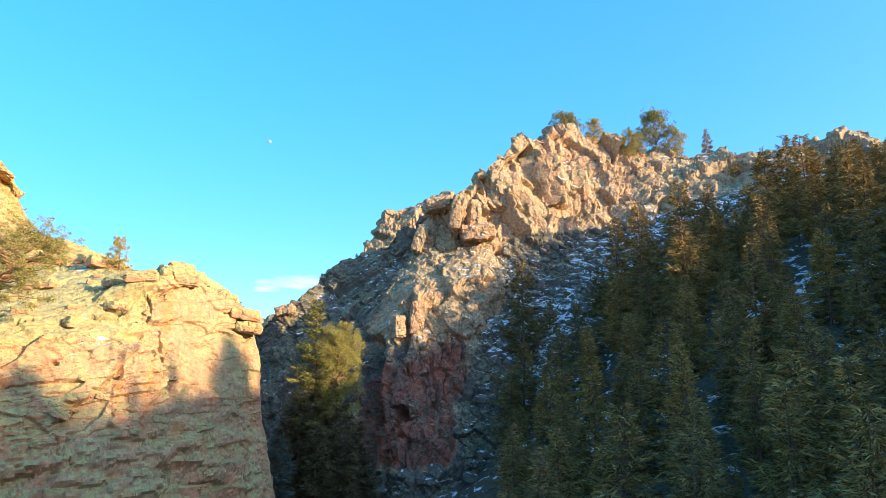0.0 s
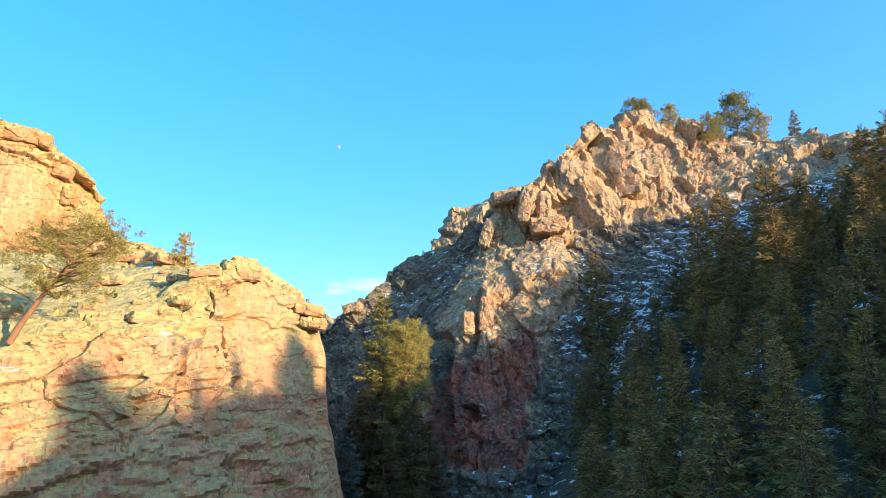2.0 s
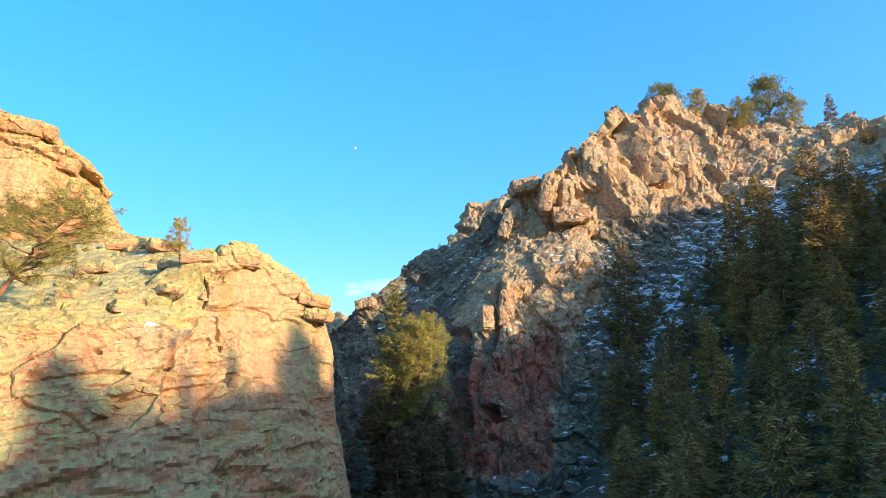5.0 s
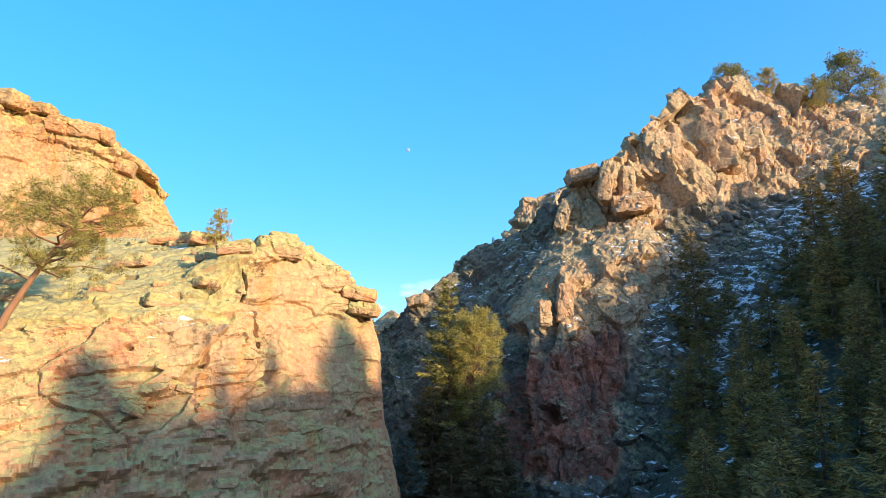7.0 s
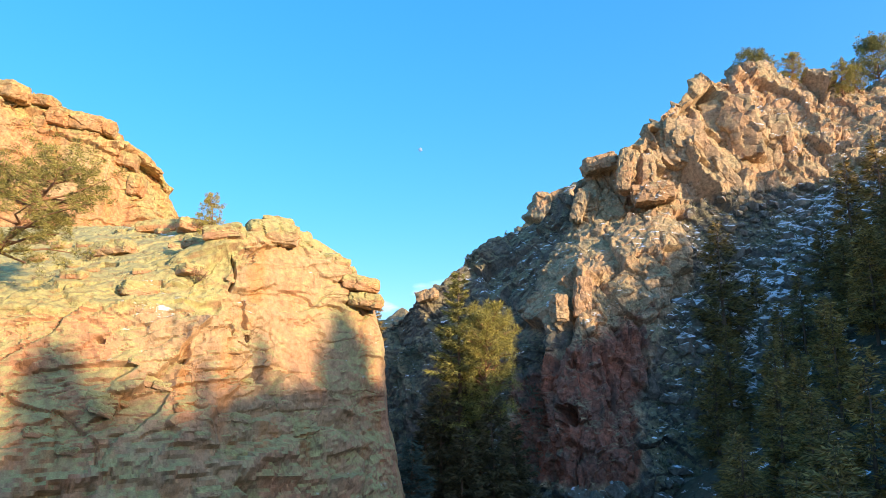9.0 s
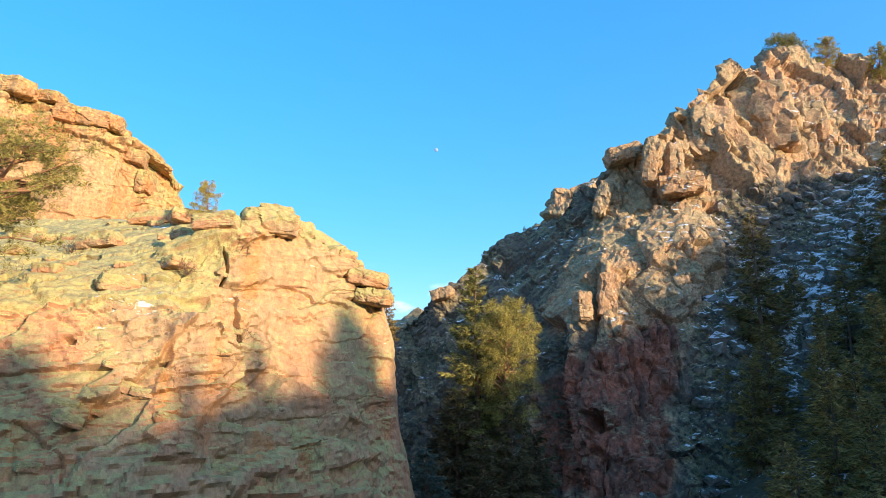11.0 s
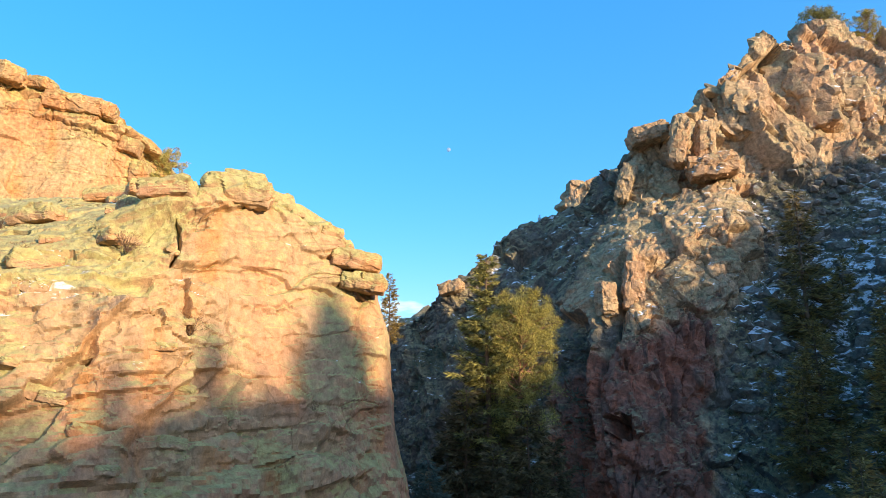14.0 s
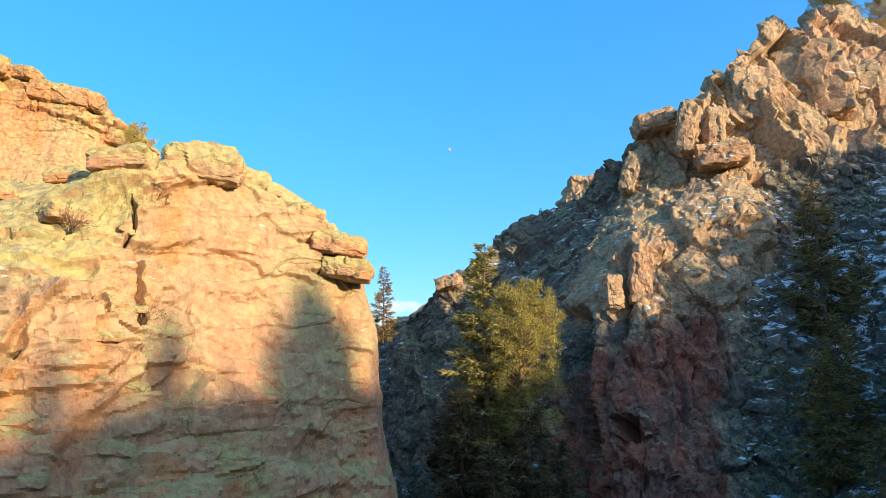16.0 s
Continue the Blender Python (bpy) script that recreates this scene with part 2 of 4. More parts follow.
def rock(name, main, second, grey, lichen, lichen_from=0.5, lichen_amount=0.7, snow=0.0, fine=1.0, brush=0.0, drift=1.1, joints=1.0, rough=1.0, lean_up=0.28, stain=0.55, rust=0.0, crust=0.0, zones=None, mottle=1.0):
    """Weathered rock. crust: how much more lichen grows where the mesh's own crust mask says so; zones: (mask name, two
    colours) of other rock in the same mass, or of painted shade on it.
    """
    m = Nodes(name)
    big = m.noise(0.16 * fine, 5)
    mid = m.noise(0.55 * fine, 6, (1, 1, 0.85))
    small = m.noise(3.0 * fine, 6, rough=0.65)
    grit = m.noise(14 * fine, 3)
    streak = m.noise(0.9 * fine, 4, (1, 1, 0.12))
    col = m.mix(m.span(big, 0.42, 0.58), main, second)
    col = m.mix(m.span(mid, 0.5, 0.68, 0, 0.6), col, grey)
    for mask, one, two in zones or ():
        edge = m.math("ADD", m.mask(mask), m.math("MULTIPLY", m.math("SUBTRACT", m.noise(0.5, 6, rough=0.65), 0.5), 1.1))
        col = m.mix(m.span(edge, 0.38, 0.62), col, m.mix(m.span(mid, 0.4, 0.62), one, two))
    if rust:
        col = m.mix(m.span(m.noise(0.5 * fine, 5, (1, 1, 0.22), 0.6), 0.54, 0.68, 0, rust), col, (0.55, 0.23, 0.06))
    col = m.mix(m.span(streak, 0.56, 0.72, 0, stain), col, tuple(c * 0.45 for c in grey))
    drive = m.math("ADD", m.math("ADD", m.math("MULTIPLY", mid, 0.55), m.math("MULTIPLY", m.noise(0.22 * fine, 3), 0.45)), m.math("MULTIPLY", m.up(), lean_up))
    if zones:
        drive = m.math("SUBTRACT", drive, m.math("MULTIPLY", m.mask("red"), 0.2))
    if crust:
        drive = m.math("ADD", drive, m.math("MULTIPLY", m.mask("crust"), crust))
    lm = m.math("MULTIPLY", m.span(drive, lichen_from, lichen_from + 0.16), m.span(small, 0.3, 0.5, 0.35, 1.0))
    col = m.mix(m.math("MULTIPLY", lm, lichen_amount), col, lichen)
    col = m.mix(1.0, col, m.mix(m.span(small, 0.3, 0.7), (1 - 0.5 * mottle,) * 3, (1 + 0.35 * mottle,) * 3), "MULTIPLY")
    col = m.mix(1.0, col, m.mix(grit, (0.7, 0.7, 0.7), (1.3, 1.3, 1.3)), "MULTIPLY")
    cr = m.cracks(0.42 * fine, (0.3, 0.4, 1.3), 0.012)
    cr2 = m.cracks(1.0 * fine, (0.7, 0.7, 1.1), 0.02)
    col = m.mix(m.math("MULTIPLY", cr, 0.75 * joints), col, tuple(c * 0.22 for c in grey))
    col = m.mix(m.math("MULTIPLY", cr2, 0.4 * joints), col, tuple(c * 0.3 for c in grey))
    if brush:
        bm = m.math("MULTIPLY", m.span(m.noise(1.1, 5, rough=0.7), 0.5, 0.6), m.span(m.up(), 0.35, 0.6))
        col = m.mix(m.math("MULTIPLY", bm, brush), col, (0.085, 0.085, 0.055))
    if snow:
        sn = m.math("ADD", m.noise(drift, 5, (0.4, 0.6, 1.3), 0.62), m.math("MULTIPLY", m.noise(0.09, 3), 0.55))
        if zones:
            sn = m.math("ADD", sn, m.math("MULTIPLY", m.mask("talus"), 0.115))
            sn = m.math("SUBTRACT", sn, m.math("MULTIPLY", m.mask("red"), 0.2))
        edge = 0.95 - snow * 0.22
        sm = m.math("MULTIPLY", m.span(sn, edge, edge + 0.05), m.span(m.up(), 0.45, 0.68))
        col = m.mix(sm, col, (0.82, 0.84, 0.88))
    nm = m.bump(m.math("ADD", m.math("MULTIPLY", cr, -1.0), m.math("MULTIPLY", cr2, -0.4 * joints)), 0.9 * joints, 0.18 / fine)
    nm = m.bump(mid, 0.7 * rough, 0.6 / fine, nm)
    nm = m.bump(small, 0.9 * rough, 0.2 / fine, nm)
    nm = m.bump(grit, 0.5, 0.03 / fine, nm)
    return m.done(col, 0.92, nm)


CLIFF = rock("sunlit_granite", (0.53, 0.27, 0.15), (0.50, 0.325, 0.185), (0.41, 0.32, 0.20), (0.41, 0.375, 0.16), 0.52, 0.9, joints=0.35, rough=0.5, mottle=0.6, snow=0.08, drift=0.7, lean_up=0.24, stain=0.65, rust=0.55, crust=0.26)
TOWER = rock("tower_granite", (0.52, 0.26, 0.12), (0.50, 0.315, 0.16), (0.40, 0.30, 0.17), (0.41, 0.365, 0.14), 0.58, 0.85, fine=0.6, joints=0.18, rough=0.6, stain=0.6, rust=0.55, lean_up=0.2, crust=0.16)
REDS = ("red", (0.38, 0.135, 0.08), (0.25, 0.125, 0.09))
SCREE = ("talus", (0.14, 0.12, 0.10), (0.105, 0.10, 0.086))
# Grey-brown rock of the left flank; also painted shade on the lower rock.
GREYS_AND_SHADE = ("grey", (0.18, 0.145, 0.115), (0.135, 0.12, 0.10))
PEAK = rock("mountain_granite", (0.51, 0.31, 0.18), (0.50, 0.355, 0.215), (0.35, 0.27, 0.185), (0.36, 0.30, 0.15), 0.52, 0.6, snow=0.32, fine=0.8, brush=0.4, drift=1.6, joints=0.6, rough=0.9, zones=(REDS, GREYS_AND_SHADE, SCREE))
SLOPE = rock("forest_floor", (0.14, 0.105, 0.075), (0.17, 0.13, 0.09), (0.19, 0.17, 0.145), (0.10, 0.09, 0.05), 0.5, 0.7, snow=0.34, fine=0.8, brush=0.8)
RUBBLE = rock("scree_rubble", (0.22, 0.19, 0.155), (0.25, 0.20, 0.16), (0.18, 0.17, 0.15), (0.18, 0.18, 0.13), 0.5, 0.7, snow=0.8, fine=1.2, brush=0.3, drift=2.3)


def foliage(name, dark, light):
    m = Nodes(name)
    info = m.nt.nodes.new("ShaderNodeObjectInfo")
    col = m.mix(m.geo.outputs["Random Per Island"], dark, light)
    col = m.mix(1.0, col, m.mix(info.outputs["Random"], (0.75, 0.78, 0.8), (1.3, 1.2, 1.0)), "MULTIPLY")
    return m.done(col, 0.7)


FIR = foliage("fir_needles", (0.068, 0.05, 0.026), (0.43, 0.305, 0.095))
PINE = foliage("pine_needles", (0.18, 0.16, 0.05), (0.46, 0.40, 0.12))
OLDFIR = foliage("old_fir_needles", (0.06, 0.058, 0.022), (0.48, 0.44, 0.13))
# Darker copy of the fir needles: painted shade for the old fir's lower crown.
SHADE_FIR = foliage("painted_shade_fir_needles", (0.055, 0.048, 0.028), (0.18, 0.145, 0.07))
_b = Nodes("bark")
BARK = _b.done(_b.mix(_b.noise(5, 5, (1, 1, 0.2)), (0.10, 0.065, 0.045), (0.24, 0.15, 0.10)), 0.95, _b.bump(_b.noise(9, 4, (1, 1, 0.25)), 0.8, 0.05))
_p = Nodes("pine_bark")
PINE_BARK = _p.done(_p.mix(_p.noise(4, 5, (1, 1, 0.3)), (0.20, 0.10, 0.06), (0.42, 0.23, 0.13)), 0.95, _p.bump(_p.noise(8, 4, (1, 1, 0.3)), 0.8, 0.05))


# ---------------------------------------------------------------- ground
def soft(x, w=6.0):
    return np.logaddexp(0, x / w) * w


def axis_x(y):
    return -4 - 0.1 * np.clip(y, -60, 110)


def ground_z(x, y):
    """Height of the open ground: creek bed, both valley sides, and the hill behind the start."""
    r = x - axis_x(y)
    steep = 0.60 + 0.40 * np.clip((y - 45) / 35, 0, 1)
    right = (0.9 * soft(r - 7) - 0.45 * soft(r - 40)) * steep
    left = 0.85 * soft(-r - 14)
    z = 2 + right - 0.75 * soft(x - 110, 10) - 0.7 * soft(x - 66, 5) * np.clip((y - 40) / 30, 0, 1) + np.minimum(left, 22)
    # the wooded ridge that shades the canyon floor
    crest = np.interp(y, [-45, -36, -32, -30, -27, -24, -20, -17, -6, 2, 11, 31, 41, 67, 84], [54, 54, 54.5, 58.5, 60.4, 59.7, 60.4, 61.1, 60.6, 59.6, 58.4, 60.0, 61, 60.8, 61.5])
    ridge = crest * np.exp(-((x - 120) / 40) ** 2) * np.clip((150 - y) / 50, 0, 1)
    z = np.logaddexp(z / 3, ridge / 3) * 3
    z = z + 0.30 * soft(y - 92, 10) * np.exp(-((y - 130) / 90) ** 2) * np.clip((x + 40) / 60, 0, 1)
    z = np.maximum(z, 2)
    far = np.clip((np.hypot(x, y - 40) - 320) / 600, 0, 1)
    return z * (1 - far) + 22 * far


def build_ground():
    n = 420
    u = np.linspace(-1, 1, n)
    xs = 55 * np.sinh(u * 4.72) / 1.0
    ys = 45 + 55 * np.sinh(u * 4.72)
    x, y = np.meshgrid(xs, ys)
    p = np.stack([x, y, np.zeros_like(x)], 2)
    flat = p.reshape(-1, 3)
    z = ground_z(x, y)
    near = np.exp(-(np.hypot(x, y - 40) / 160) ** 2)
    b, e = blocks(flat * np.array([0.32, 0.32, 1]) + 0.15 * fbm(flat * 0.3, 5, 3)[:, None], 11)
    z = z + near * (1.3 * fbm(flat * 0.06, 3, 5) + 0.7 * b).reshape(x.shape)
    p[:, :, 2] = z
    ob = new("ground", grid_mesh("ground", p, SLOPE))
    tagged(ob, "brown forest floor with rocks, dry brush and snow patches", "ground", kind="structure")


build_ground()


# ---------------------------------------------------------------- cliffs
def weather(g, sizes, seed, dip=(8, -14, 25), strength=1.0, n=None, soft_edge=0.3):
    """Break a sheet into jointed blocks. sizes: rows of (block size, relief, joint width, joint depth, (sx, sy, sz))."""
    n = smooth_normals(g) if n is None else n
    for s, relief, width, depth, squash in sizes:
        p = turned(g.reshape(-1, 3), *dip) / (np.array(squash) * s)
        p = p + 0.22 * np.stack([vnoise(p * 1.3, seed + 50), vnoise(p * 1.3, seed + 51), vnoise(p * 1.3, seed + 52)], 1)
        p = p + 0.07 * np.stack([vnoise(p * 4.5, seed + 53), vnoise(p * 4.5, seed + 54), vnoise(p * 4.5, seed + 55)], 1)
        f, e = blocks(p, seed, 0.8, np.clip(soft_edge / s, 0.05, 0.4))
        deep = np.clip(vnoise(p * 0.7, seed + 60) * 1.2 + 0.45, 0, 1)
        d = relief * f - depth * deep * np.clip(1 - e / width, 0, 1)
        g = g + n * (d.reshape(g.shape[:2]) * strength)[:, :, None]
        seed += 3
    flat = g.reshape(-1, 3)
    g = g + n * (0.10 * fbm(flat * 0.9, seed, 4)).reshape(g.shape[:2])[:, :, None]
    return g


def ragged(flat):
    """A broken wobble for joints, the same for every cut in one sheet."""
    if ragged.last is None or ragged.last[0] != len(flat):
        w = sum(a * np.stack([vnoise(flat * f, 91), vnoise(flat * f, 92), vnoise(flat * f, 93)], 1) for f, a in ((0.8, 1.0), (2.6, 0.7)))
        ragged.last = (len(flat), w)
    return ragged.last[1]


ragged.last = None


def near_path(g, path, normal, wobble=0.26):
    """For each point of a sheet: its distance from a path, how far it lies above it (seen from outside), and how far beyond its ends."""
    flat = g.reshape(-1, 3)
    n = normal.reshape(-1, 3)
    best, above, past = np.full(len(flat), 1e9), np.zeros(len(flat)), np.zeros(len(flat))
    wob = flat + wobble * ragged(flat)
    last = len(path) - 2
    for k, (a, b) in enumerate(zip(path[:-1], path[1:])):
        a, b = np.array(a, float), np.array(b, float)
        ab = b - a
        long = np.linalg.norm(ab)
        raw = ((wob - a) @ ab) / (ab @ ab)
        t = np.clip(raw, 0, 1)
        off = wob - a - t[:, None] * ab
        off = off - n * (off * n).sum(1, keepdims=True) * 0.7
        d = np.linalg.norm(off, axis=1)
        up = np.cross(n, ab / long)
        up = up / np.maximum(np.linalg.norm(up, axis=1, keepdims=True), 1e-6)
        over = long * (np.maximum(-raw, 0) * (k == 0) + np.maximum(raw - 1, 0) * (k == last))
        near = d < best
        above = np.where(near, (up * off).sum(1), above)
        past = np.where(near, over, past)
        best = np.minimum(best, d)
    return [v.reshape(g.shape[:2]) for v in (best, above, past)]


def groove(g, n, path, width, depth):
    """Cut an open joint along a path into a sheet."""
    d, _, _ = near_path(g, path, n)
    return g - n * (depth * np.clip(1 - d / width, 0, 1) ** 0.7)[:, :, None]


def ledge(g, n, path, reach, rise, cut=0.25, width=0.10):
    """A slab edge: the sheet stands proud above the path (below it where rise is negative), with a joint under it."""
    d, above, past = near_path(g, path, n)
    rise = rise if abs(rise) > 0.65 else 0.4 * rise
    lift = abs(rise) * np.exp(-d / (2.4 * reach)) * np.clip(0.5 + 0.5 * np.sign(rise) * above / 0.09, 0, 1) * np.exp(-past / 0.5)
    broken = np.clip(ragged(g.reshape(-1, 3))[:, 0] * 1.6 + 0.65, 0, 1).reshape(d.shape)
    lift = lift - 1.4 * cut * broken * np.clip(1 - d / max(width, 0.12), 0, 1)
    return g + n * lift[:, :, None]


def pit(g, n, at, radius, depth):
    """A hollow where a block has fallen out."""
    off = (g - np.array(at)) / np.array(radius)
    w = 0.25 * vnoise(g.reshape(-1, 3) * 2.0, 77).reshape(g.shape[:2])
    d = np.abs(off).max(2) + w
    return g - n * (1.8 * depth * np.clip((1 - d) * 4.5, 0, 1))[:, :, None]


def build_left_cliff():
    levels = [
        [(-48, 14, 4), (-36, 25, 4), (-29.5, 31, 4), (-24, 36, 4), (-19.5, 41.5, 4), (-17.2, 45, 4), (-16, 48.5, 4), (-15.2, 53, 4), (-13.9, 57.2, 5), (-13.4, 61, 6), (-17, 69, 8), (-29, 80, 12)],
        [(-53, 17, 20), (-40.5, 28, 20), (-33.3, 34.3, 20), (-26.8, 39, 20), (-22.2, 43.8, 20), (-20, 46.8, 20), (-18.8, 50, 19.5), (-17.4, 53.6, 19.5), (-16.6, 57.0, 20.5), (-16.3, 60.5, 20), (-20.5, 68, 21), (-31, 80, 22)],
        [(-55, 19, 25), (-43, 31, 26), (-35.5, 36, 26), (-29, 40, 26.2), (-24.3, 44.5, 26.2), (-22, 47, 26.4), (-20.8, 50, 27), (-19, 54, 27), (-17.2, 57.4, 27.3), (-17, 60.5, 26), (-21, 67.5, 26), (-32, 79, 26)],
        [(-58, 30, 29), (-48, 40, 29.5), (-39, 46, 30), (-32, 48, 30), (-26.5, 48.5, 30), (-23, 49.6, 30.8), (-21.4, 50.8, 31.5), (-19.5, 54.2, 31.0), (-17.4, 57.8, 29.2), (-18, 61, 28), (-22, 67, 28), (-33, 78, 28)],
        [(-62, 52, 34), (-52, 57, 35), (-42, 60, 35.2), (-34, 59, 34.4), (-27.5, 56, 33.2), (-23.8, 53, 32.2), (-21.9, 52.6, 32.4), (-20.3, 55.6, 31.6), (-18.3, 58.8, 29.6), (-19, 62, 28.6), (-24, 67, 29), (-35, 77, 29)],
        [(-66, 70, 28), (-56, 72, 28), (-46, 73, 27), (-38, 71, 26), (-32, 67, 25), (-28, 63, 25), (-26, 62, 24), (-24, 62, 24), (-23, 62, 24), (-23, 63, 24), (-27, 67, 24), (-37, 75, 24)],
    ]
    g = loft(levels, 820, 480, (0.4, 1.0, 1, 0.9, 0.7), (1.6, 9.2))
    n = smooth_normals(g)
    # slab edges and open joints
    g = ledge(g, n, [(-22.2, 48.3, 28.2), (-21.5, 49.1, 28.0), (-21.0, 49.9, 27.9), (-20.6, 51.0, 28.5)], 1.2, 0.5)
    g = ledge(g, n, [(-20.8, 49.5, 26.2), (-20.1, 51.3, 26.3), (-19.3, 53.2, 26.7), (-19.1, 53.7, 26.5)], 1.6, 0.22, 0.16)
    g = ledge(g, n, [(-20.8, 50.4, 28.3), (-19.6, 53.1, 28.1), (-19.0, 54.1, 27.5), (-17.7, 56.0, 27.4)], 1.8, 0.35, 0.2)
    g = ledge(g, n, [(-21.8, 49.2, 29.2), (-21.2, 50.6, 30.5), (-20.1, 53.2, 31.6)], 1.2, 0.45, 0.3)
    g = ledge(g, n, [(-18.4, 55.3, 29.2), (-17.5, 56.8, 29.0), (-17.2, 58.4, 29.1)], 0.8, 0.6, 0.4)
    g = ledge(g, n, [(-18.0, 55.7, 27.9), (-17.2, 57.0, 27.9), (-16.9, 58.8, 28.0)], 0.8, 0.5, 0.4)
    g = ledge(g, n, [(-22.2, 46.2, 25.9), (-21.5, 47.3, 25.4), (-20.4, 48.2, 23.0), (-19.2, 49.5, 20.4), (-18.6, 49.8, 18.4), (-17.2, 49.0, 10)], 2.6, -1.3, 0.35, 0.2)
    g = ledge(g, n, [(-19.6, 50.4, 23.2), (-18.6, 52.3, 22.3), (-17.6, 54.1, 21.4)], 1.4, -0.9, 0.2)
    g = ledge(g, n, [(-22.4, 44.8, 22.5), (-21.7, 45.4, 22.2), (-21.2, 46.0, 22.0)], 0.7, -0.25, 0.2)
    g = ledge(g, n, [(-22.1, 44.7, 21.7), (-21.6, 45.4, 21.7), (-20.6, 46.3, 21.1)], 0.7, -0.3, 0.2)
    g = ledge(g, n, [(-22.2, 46.3, 25.5), (-22.9, 44.9, 23.8), (-23.7, 43.1, 21.9), (-24.4, 41.9, 21.1)], 1.6, -0.66, 0.25, 0.13)
    g = ledge(g, n, [(-25.4, 39.9, 18.7), (-24.4, 40.8, 18.5), (-23.1, 42.2, 18.5), (-21.6, 43.8, 17.8)], 1.5, 0.6, 0.4)
    g = ledge(g, n, [(-29.2, 40.6, 26.5), (-28.5, 42.8, 27.2), (-27.2, 45.4, 27.9), (-23.7, 46.9, 27.7)], 1.0, 0.2, 0.2)
    g = ledge(g, n, [(-28.4, 40.1, 25.4), (-26.9, 41.6, 25.8), (-25.6, 42.8, 25.4), (-24.9, 43.6, 24.6)], 1.0, 0.35, 0.25)
    g = ledge(g, n, [(-25.8, 42.3, 24.8), (-25.1, 42.4, 23.8), (-24.9, 42.2, 22.7)], 0.9, 0.3, 0.3)
    g = groove(g, n, [(-22.3, 49.1, 29.8), (-22.0, 48.8, 29.0), (-21.7, 48.5, 28.0), (-21.3, 48.6, 27.1), (-20.9, 48.5, 25.0)], 0.15, 0.9)
    x, y, z = g[:, :, 0], g[:, :, 1], g[:, :, 2]
    face = np.clip((y - 49.3) / 1.0, 0, 1) * np.clip((z - 20.5) / 2, 0, 1) * np.clip((31 - z) / 1.5, 0, 1)
    g = weather(g, [(6, 0.8, 0.02, 0.4, (2.2, 1.5, 0.7)), (2.4, 0.42, 0.04, 0.2, (2.4, 1.5, 0.5)), (0.95, 0.2, 0.08, 0.08, (2.0, 1.1, 0.5)), (0.42, 0.06, 0.1, 0.03, (1.6, 1, 0.6))], 21, (12, 24, 20),
                (1 - 0.6 * face) * (1 + 0.3 * np.clip((20 - z) / 2, 0, 1)) * (1 - 0.45 * np.clip((n[:, :, 2] - 0.55) / 0.25, 0, 1)) * (1 - 0.8 * np.clip((n[:, :, 1] + 0.25) / 0.3, 0, 1)) * (1 - 0.5 * np.clip((z - 30.5) / 1.5, 0, 1) * (y < 56)), n, 0.2)
    for at, radius, depth in [
        ((-23.2, 45.7, 25.9), (0.45, 0.5, 0.5), 0.8), ((-22.9, 46.2, 25.4), (0.4, 0.4, 0.4), 0.5), ((-29.7, 47.6, 29.6), (0.6, 0.6, 0.4), 0.8),
        ((-30.0, 43.3, 27.7), (0.6, 0.6, 0.35), 0.8), ((-22.5, 45.4, 23.6), (0.6, 0.6, 0.25), 0.6), ((-24.3, 44.3, 25.9), (0.55, 0.5, 0.22), 0.6),
        ((-25.0, 42.7, 24.4), (0.25, 0.25, 0.4), 0.4), ((-27.0, 50.0, 30.6), (0.6, 0.5, 0.25), 0.6), ((-33.0, 55.0, 32.9), (1.0, 0.6, 0.25), 0.6),
    ]:
        g = pit(g, n, at, radius, depth)
    me = masked(crisp(grid_mesh("cliff_west", g, CLIFF)), crust=np.clip((n[:, :, 2] - 0.3) / 0.3, 0, 1))
    ob = new("cliff_west", me)
    tagged(ob, "sunlit orange granite cliff with yellow lichen and dark joints", "cliff", kind="structure")
    return g, n


